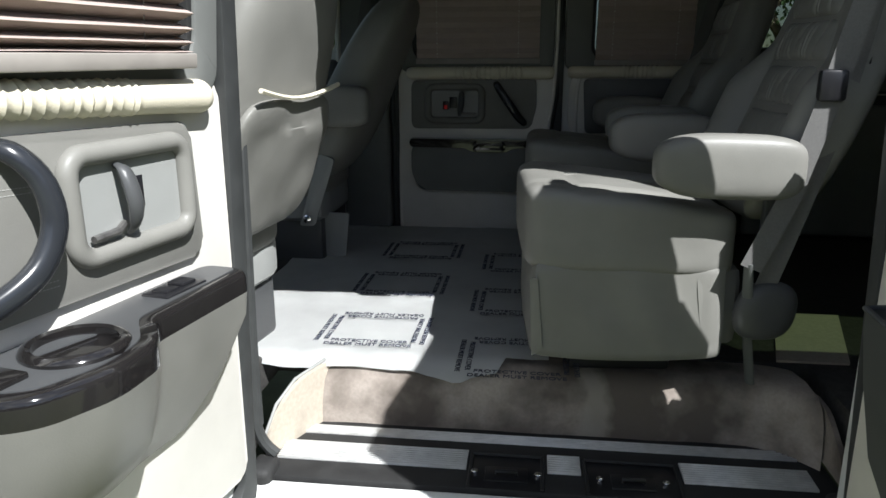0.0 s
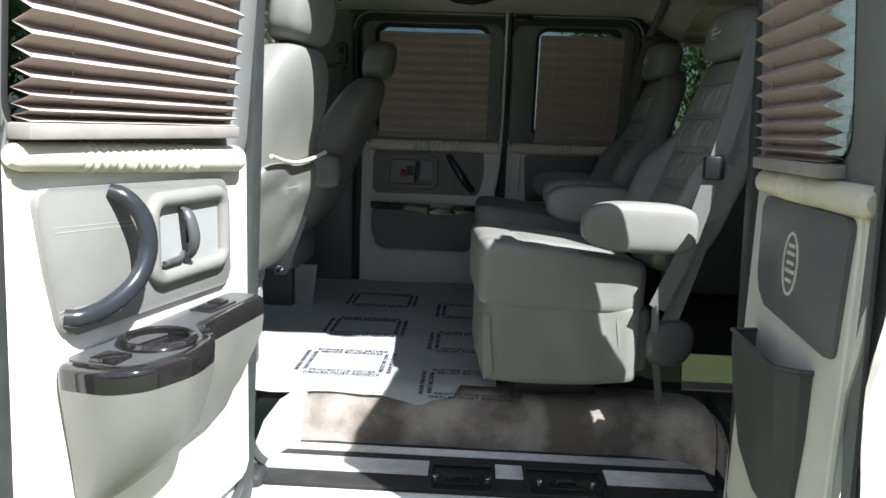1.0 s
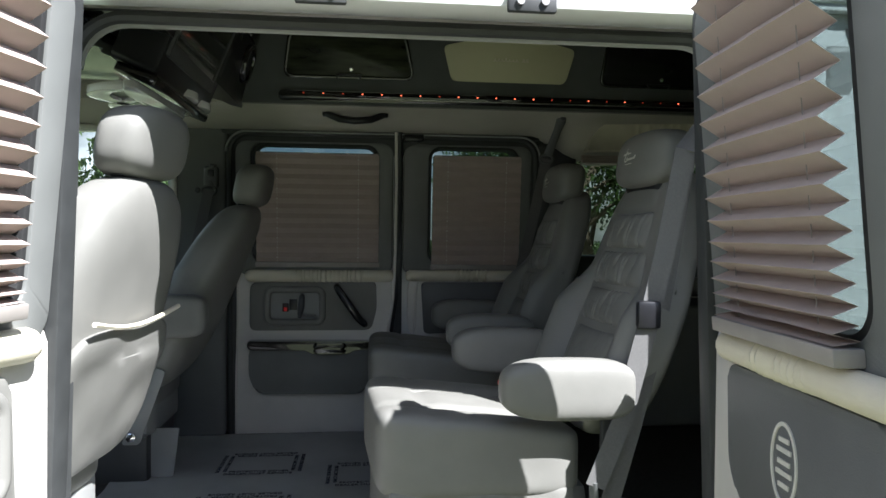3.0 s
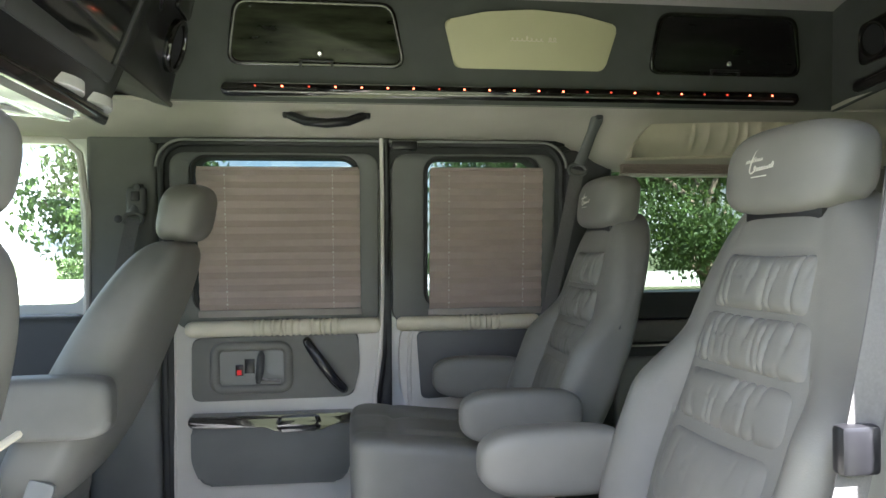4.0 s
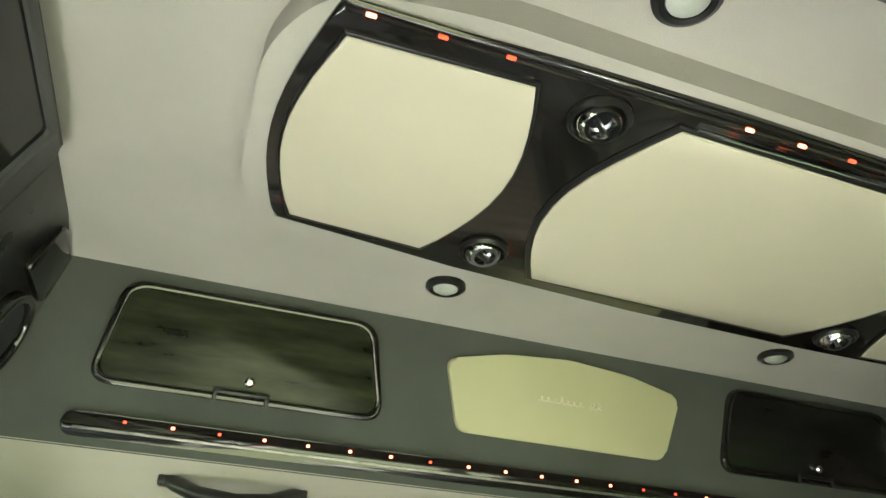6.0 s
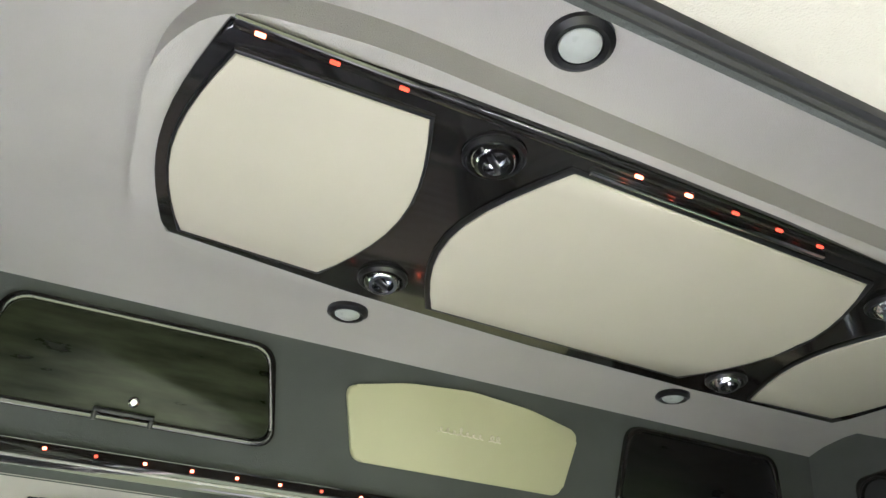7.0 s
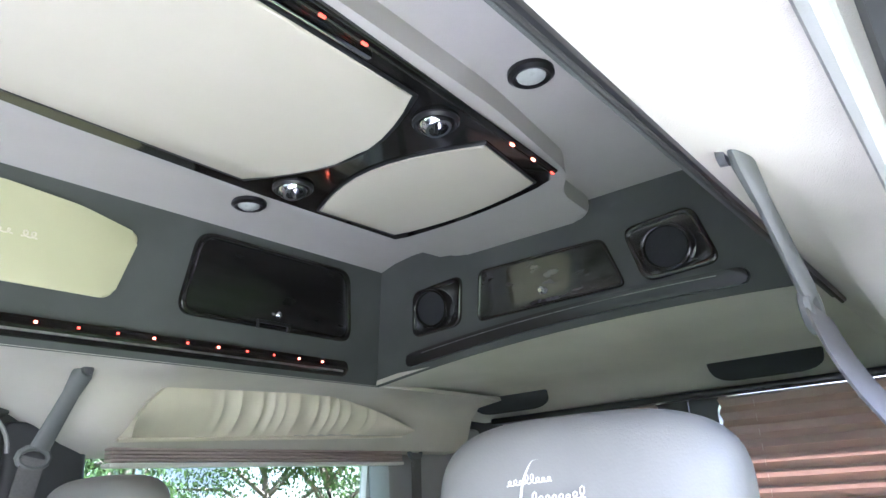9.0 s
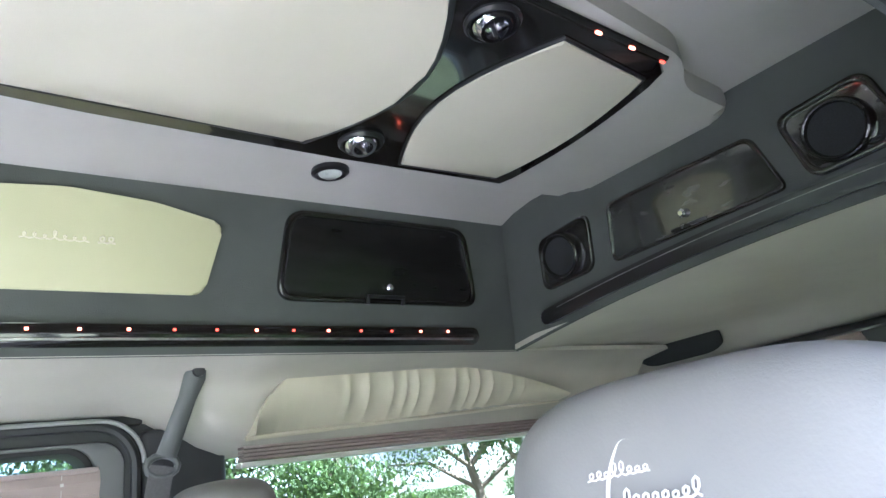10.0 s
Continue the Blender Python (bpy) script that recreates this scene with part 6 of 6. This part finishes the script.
# belts hung from the roof sides
def belt(name, label, top, loop, low, side=1):
    b = thing(name, label, "seat belt", group="seat belts")
    top, loop, low = Vector(top), Vector(loop), Vector(low)
    d = (loop - top).normalized()
    part("anchor_cover", tube([top - d * 0.012, top + d * 0.01, top + d * 0.05], [0.016, 0.022, 0.018], 14, flat=0.45, up=(0, 1, 0)), BELT_PLASTIC, b, "grey anchor cover with a bolt cap")
    part("bolt_cap", moved(lathe([(0.012, 0), (0.011, 0.008), (0.004, 0.01)], 14), frame_of(top + Vector((0, -side * 0.01, 0)), (1, 0, 0), (0, 0, side))), TRIM_DARK, b)
    part("stalk", tube([top + d * 0.03, loop - d * 0.02], [0.017, 0.02], 12, flat=0.4, up=(0, 1, 0)), BELT_PLASTIC, b, "grey sheathed belt stalk")
    part("guide_loop", tube([loop + Vector((0.03 * math.cos(a * math.pi / 6), 0.004, 0.02 * math.sin(a * math.pi / 6))) for a in range(12)], 0.007, 8, closed=True, up=(0, 1, 0)), BELT_PLASTIC, b, "belt guide loop")
    part("webbing", ribbon([loop + (low - loop) * (i / 8) + Vector((0, -side * 0.012 * math.sin(math.pi * i / 8), 0)) for i in range(9)], 0.046, 0.0025, (1, 0, 0.3)), WEB, b, "grey belt webbing")
    return b


belt("seat_belt", "grey seat belt hung from the headliner beside the far chair", (1.285, 1.445, 2.098), (1.235, 1.51, 1.93), (1.11, 1.54, 1.35))
belt("seat_belt", "grey seat belt hung from the rear corner", (2.5, 1.53, 2.09), (2.46, 1.55, 1.95), (2.42, 1.57, 1.4))
nb = belt("seat_belt", "grey seat belt hung from the headliner by the doorway", (1.23, 0.112, 2.1), (1.36, 0.098, 1.965), (1.177, 0.0, 1.79), -1)
part("webbing", ribbon([(1.177, 0.0, 1.79), (1.131, -0.004, 1.56), (1.089, -0.008, 1.38), (1.03, -0.008, 1.16), (0.97, -0.006, 1.01)], 0.048, 0.0025, (1, 0, 0.3)), WEB, nb)
part("latch_tongue", rbox(1.062, -0.022, 1.375, 1.118, 0.004, 1.44, 0.008), BLACK, nb, "black belt clip")
part("lower_stalk", tube([(0.966, -0.004, 1.02), (0.975, 0.012, 0.95), (1.0, 0.06, 0.82), (1.03, 0.1, 0.685)], [0.01, 0.012, 0.012, 0.012], 10, flat=0.5), BELT_PLASTIC, nb, "grey lower belt stalk")
part("webbing", ribbon([(1.2, 0.035, 1.8), (1.15, 0.03, 1.5), (1.12, 0.03, 1.33), (1.07, 0.03, 1.14), (1.015, 0.03, 0.95)], 0.046, 0.0025, (1, 0, 0.3)), WEB, nb, "return run of the belt webbing")
pb = belt("seat_belt", "grey belt on the front pillar beside the passenger seat", (-0.232, 1.652, 1.88), (-0.243, 1.63, 1.775), (-0.345, 1.6, 1.2))
adjuster = part("height_adjuster", rbox(-0.268, 1.632, 1.785, -0.203, 1.662, 1.882, 0.022, 4), BELT_PLASTIC, pb, "grey belt height adjuster")
part("slot", rbox(-0.25, 1.628, 1.835, -0.222, 1.634, 1.866, 0.008, 3), BLACK, adjuster)
part("anchor_bolt", moved(lathe([(0.013, 0), (0.013, 0.008), (0.006, 0.012)], 12), frame_of((-0.29, 1.64, 1.775), (1, 0, 0), (0, 0, 1))), TRIM_DARK, pb)


# ---- floor cover, wheel, trees ----
cover = thing("floor_paper", "creased white protective paper with printed boxes on the floor", "floor cover")
pp = bmesh.new()
nx, ny = 44, 60
gridv = []
for i in range(nx + 1):
    row = []
    for j in range(ny + 1):
        x = -0.46 + 1.0 * i / nx
        y0 = 0.125 + 0.025 * noise.noise(Vector((x * 4, 9, 0))) + (0.05 if x > 0.42 else 0.0) - 0.03 * max(0.0, 1 - abs(x - 0.3) / 0.12)
        y = y0 + (1.68 - y0) * j / ny
        if i == 0:
            x += 0.02 * noise.noise(Vector((0, y * 4, 0)))
        z = FLOOR + 0.006 + 0.005 * max(0, noise.noise(Vector((x * 5, y * 5, 2)))) + 0.004 * abs(noise.noise(Vector((x * 14, y * 14, 7))))
        if y < 0.18:
            z -= 7.0 * (0.18 - y) ** 2
            z += 0.006 * max(0, noise.noise(Vector((x * 16, y * 9, 5))))
        row.append(pp.verts.new((x, y, z)))
    gridv.append(row)
for i in range(nx):
    for j in range(ny):
        pp.faces.new((gridv[i][j], gridv[i + 1][j], gridv[i + 1][j + 1], gridv[i][j + 1]))
bmesh.ops.solidify(pp, geom=pp.faces[:], thickness=0.001)
part("sheet", pp, PAPER, cover)
PZ = FLOOR + 0.0145


def flat_text(text, x, y, turn, size):
    words(text, size, INK, cover, Matrix.Translation((x, y, PZ)) @ Matrix.Rotation(radians(turn), 4, "Z"), label="printed navy lettering")


def print_box(x0, y0, x1, y1):
    """Two rows of lettering on each side of a printed rectangle."""
    s = 0.024
    for k, t in ((0.0, "DEALER MUST REMOVE"), (0.026, "PROTECTIVE COVER")):
        flat_text(t, (x0 + x1) / 2, y0 + k, 0, s)
        flat_text(t, x1 - k, (y0 + y1) / 2, 90, s * 0.85)
        flat_text(t, x0 + k, (y0 + y1) / 2, -90, s * 0.85)
        flat_text(t, (x0 + x1) / 2, y1 - k, 180, s)


for x0, y0 in ((-0.115, 0.215), (-0.115, 0.655), (-0.105, 1.11), (0.305, 0.05), (0.305, 0.5), (0.31, 0.96)):
    print_box(x0, y0, x0 + 0.305, y0 + 0.245)

# pale slab painted in the outline of sunlight through the side window
sun_patch = part("painted_sun_patch", slab(rpoly([(1.14, 0.25), (1.325, 0.25), (1.44, 0.63), (1.25, 0.63)], 0.006), FLOOR, FLOOR + 0.006), CARPET_PALE)
tagged(sun_patch, "sunlit patch of floor behind the captain chair, put in as a paler slab", "floor mat", kind="structure")

wheel = thing("wheel", "black tyre with white raised lettering in the rear wheel arch", "wheel", frame_of((2.04, -0.055, 0.36), (1, 0, 0), (0, 0, 1)) @ Matrix.Scale(1.14, 4))
tyre_prof = [(0.2, -0.1), (0.23, -0.115), (0.3, -0.125), (0.36, -0.115), (0.378, -0.09), (0.383, -0.05), (0.383, 0.05), (0.378, 0.09), (0.36, 0.115), (0.3, 0.125), (0.23, 0.115), (0.2, 0.1)]
tyre = part("tyre", lathe(tyre_prof, 64), TYRE, wheel)
tread = part("tread", join(*[moved(rbox(0.378, -0.011, 0.045 * k - 0.02, 0.3855, 0.009, 0.045 * k + 0.02, 0.001, 1), Matrix.Rotation(2 * math.pi * (i + 0.5 * (k % 2)) / 84, 4, "Z")) for i in range(84) for k in (-2, -1, 0, 1, 2)]), TYRE, tyre)
tagged(tread, kind="stuff")
part("raised_lettering", join(*[moved(join(rbox(0.29, -0.017, 0.122, 0.296, 0.017, 0.1275, 0.001, 1), rbox(0.325, -0.017, 0.12, 0.331, 0.017, 0.1265, 0.001, 1), rbox(0.29, -0.017, 0.122, 0.331, -0.011, 0.127, 0.001, 1)), Matrix.Rotation(radians(a), 4, "Z")) for a in (96, 104, 112, 120, 128, 136, 144, 240, 250, 260, 270, 280)]), TYRE_WHITE, tyre, "white raised bars on the sidewall")
rim = part("rim", lathe([(0.205, 0.1), (0.2, 0.108), (0.185, 0.1), (0.18, 0.03), (0.06, 0.05), (0.05, 0.09), (0.001, 0.095)], 40), ALU, wheel, "silver wheel rim")
for i in range(8):
    part("slot", moved(rbox(0.1, -0.02, 0.04, 0.16, 0.02, 0.062, 0.006), Matrix.Rotation(2 * math.pi * i / 8, 4, "Z")), BLACK, rim)


def tree(name, label, x, y, h, spread, leaf, seed, leaves=1400, size=0.16):
    rnd = random.Random(seed)
    t = thing(name, label, "tree", Matrix.Translation((x, y, 0)))
    bms = []
    lean = Vector((rnd.uniform(-0.1, 0.1), rnd.uniform(-0.1, 0.1), 1))
    pts = [lean * (h * 0.5 * k / 5) + Vector((rnd.uniform(-0.06, 0.06), rnd.uniform(-0.06, 0.06), 0)) * k for k in range(6)]
    bms.append(tube(pts, [0.03 * h * (1 - 0.13 * k) for k in range(6)], 8))
    tips = []
    for b in range(9):
        s = pts[rnd.choice((2, 3, 4, 5))]
        a = rnd.uniform(0, 2 * math.pi)
        L = spread * rnd.uniform(0.5, 1.0)
        e = s + Vector((math.cos(a) * L, math.sin(a) * L, h * rnd.uniform(0.1, 0.42)))
        m_ = (s + e) / 2 + Vector((rnd.uniform(-0.2, 0.2), rnd.uniform(-0.2, 0.2), 0.15 * L))
        bms.append(tube([s, m_, e], [0.012 * h, 0.008 * h, 0.003 * h], 6))
        tips += [m_, e, (m_ + e) / 2]
    part("trunk", join(*bms), BARK, t)
    vs, fs = [], []
    for i in range(leaves):
        c = rnd.choice(tips)
        r = spread * 0.42
        d = Vector((rnd.gauss(0, 1), rnd.gauss(0, 1), rnd.gauss(0, 0.75)))
        p = c + d.normalized() * r * rnd.random() ** 0.6
        q = Euler((rnd.uniform(0, 6.28), rnd.uniform(0, 6.28), rnd.uniform(0, 6.28))).to_matrix()
        s = size * rnd.uniform(0.6, 1.3)
        k = len(vs)
        for u, v, w in ((-0.5, 0, 0), (0, -0.26, 0.08), (0.5, 0, 0), (0, 0.26, 0.08)):
            vs.append(tuple(p + q @ Vector((u * s, v * s, w * s))))
        fs.append((k, k + 1, k + 2, k + 3))
    me = bpy.data.meshes.new("crown")
    me.from_pydata(vs, [], fs)
    me.materials.append(leaf)
    cr = new("crown", me)
    cr.parent = t
    cr["label"] = "crown of many small leaves"
    return t


random.seed(4)
k = 0
for x, y, h, sp in ((-7.6, 11.5, 6, 2.3), (7.6, 12.5, 5.2, 2.0), (9.4, 15.5, 6.2, 2.8), (12.0, 12.0, 5.4, 2.3), (15.5, 18, 7, 3.0), (16, 11, 6, 2.8), (21, 17, 8, 3.5), (-10, 13, 7, 3), (-15, 9, 7, 3), (-2.7, 9.8, 4.6, 1.5), (3.7, 12.8, 5.6, 2.2), (5.6, 14.5, 6.0, 2.4)):
    tree("tree", "leafy green garden tree on the lawn beyond the van", x, y, h, sp, LEAF, 10 + k, 7000, 0.13)
    k += 1
# trees on the sun's side; the green ones take the shaded leaf colour
for i in range(16):
    a = radians(20 - 12 * i)
    R = 17 + 4 * random.random()
    red = i in (2, 6, 8)
    tree("tree", "broad tree with red blossom across the drive" if red else "broad green tree across the drive", C + R * math.cos(a), -R * abs(math.sin(a)) - 4, 6.0 + 2 * random.random(), 3.2, LEAF_RED if red else LEAF_BACKLIT, 60 + i, 6500, 0.24)
hedge_rows = [(-22 + 9 * i, 43, 1.5) for i in range(9)] + [(2 + 5.2 * i, -21 - 0.5 * i, 5.0) for i in range(7)]
for i, (x, hy, grow) in enumerate(hedge_rows):
    rnd = random.Random(300 + i)
    vs, fs = [], []
    for q in range(7000 if grow > 2 else 2600):
        p = Vector((rnd.uniform(-2.6, 2.6), rnd.gauss(0, 0.5), rnd.random() ** 1.3 * 1.3))
        if grow > 2:
            p = Vector((rnd.uniform(-3.2, 3.2), rnd.gauss(0, 1.0), rnd.random() ** 1.1))
            p.z *= 6.2 + 1.2 * noise.noise(Vector((x + p.x, 0, 0)))
        e = Euler((rnd.uniform(0, 6.28), rnd.uniform(0, 6.28), rnd.uniform(0, 6.28))).to_matrix()
        kk = len(vs)
        for u, v in ((-0.1, 0), (0, -0.06), (0.1, 0), (0, 0.06)):
            vs.append(tuple(p + e @ Vector((u, v, 0))))
        fs.append((kk, kk + 1, kk + 2, kk + 3))
    me = bpy.data.meshes.new("hedge")
    me.from_pydata(vs, [], fs)
    me.materials.append(LEAF_BACKLIT if grow > 2 else LEAF)
    ho = new("hedge", me)
    ho.location = (x, hy + rnd.uniform(-1, 1), 0)

    tagged(ho, "tall row of trees across the lawn, coloured dark as if backlit" if grow > 2 else "low green hedge beyond the lawn", "hedge", "hedges")
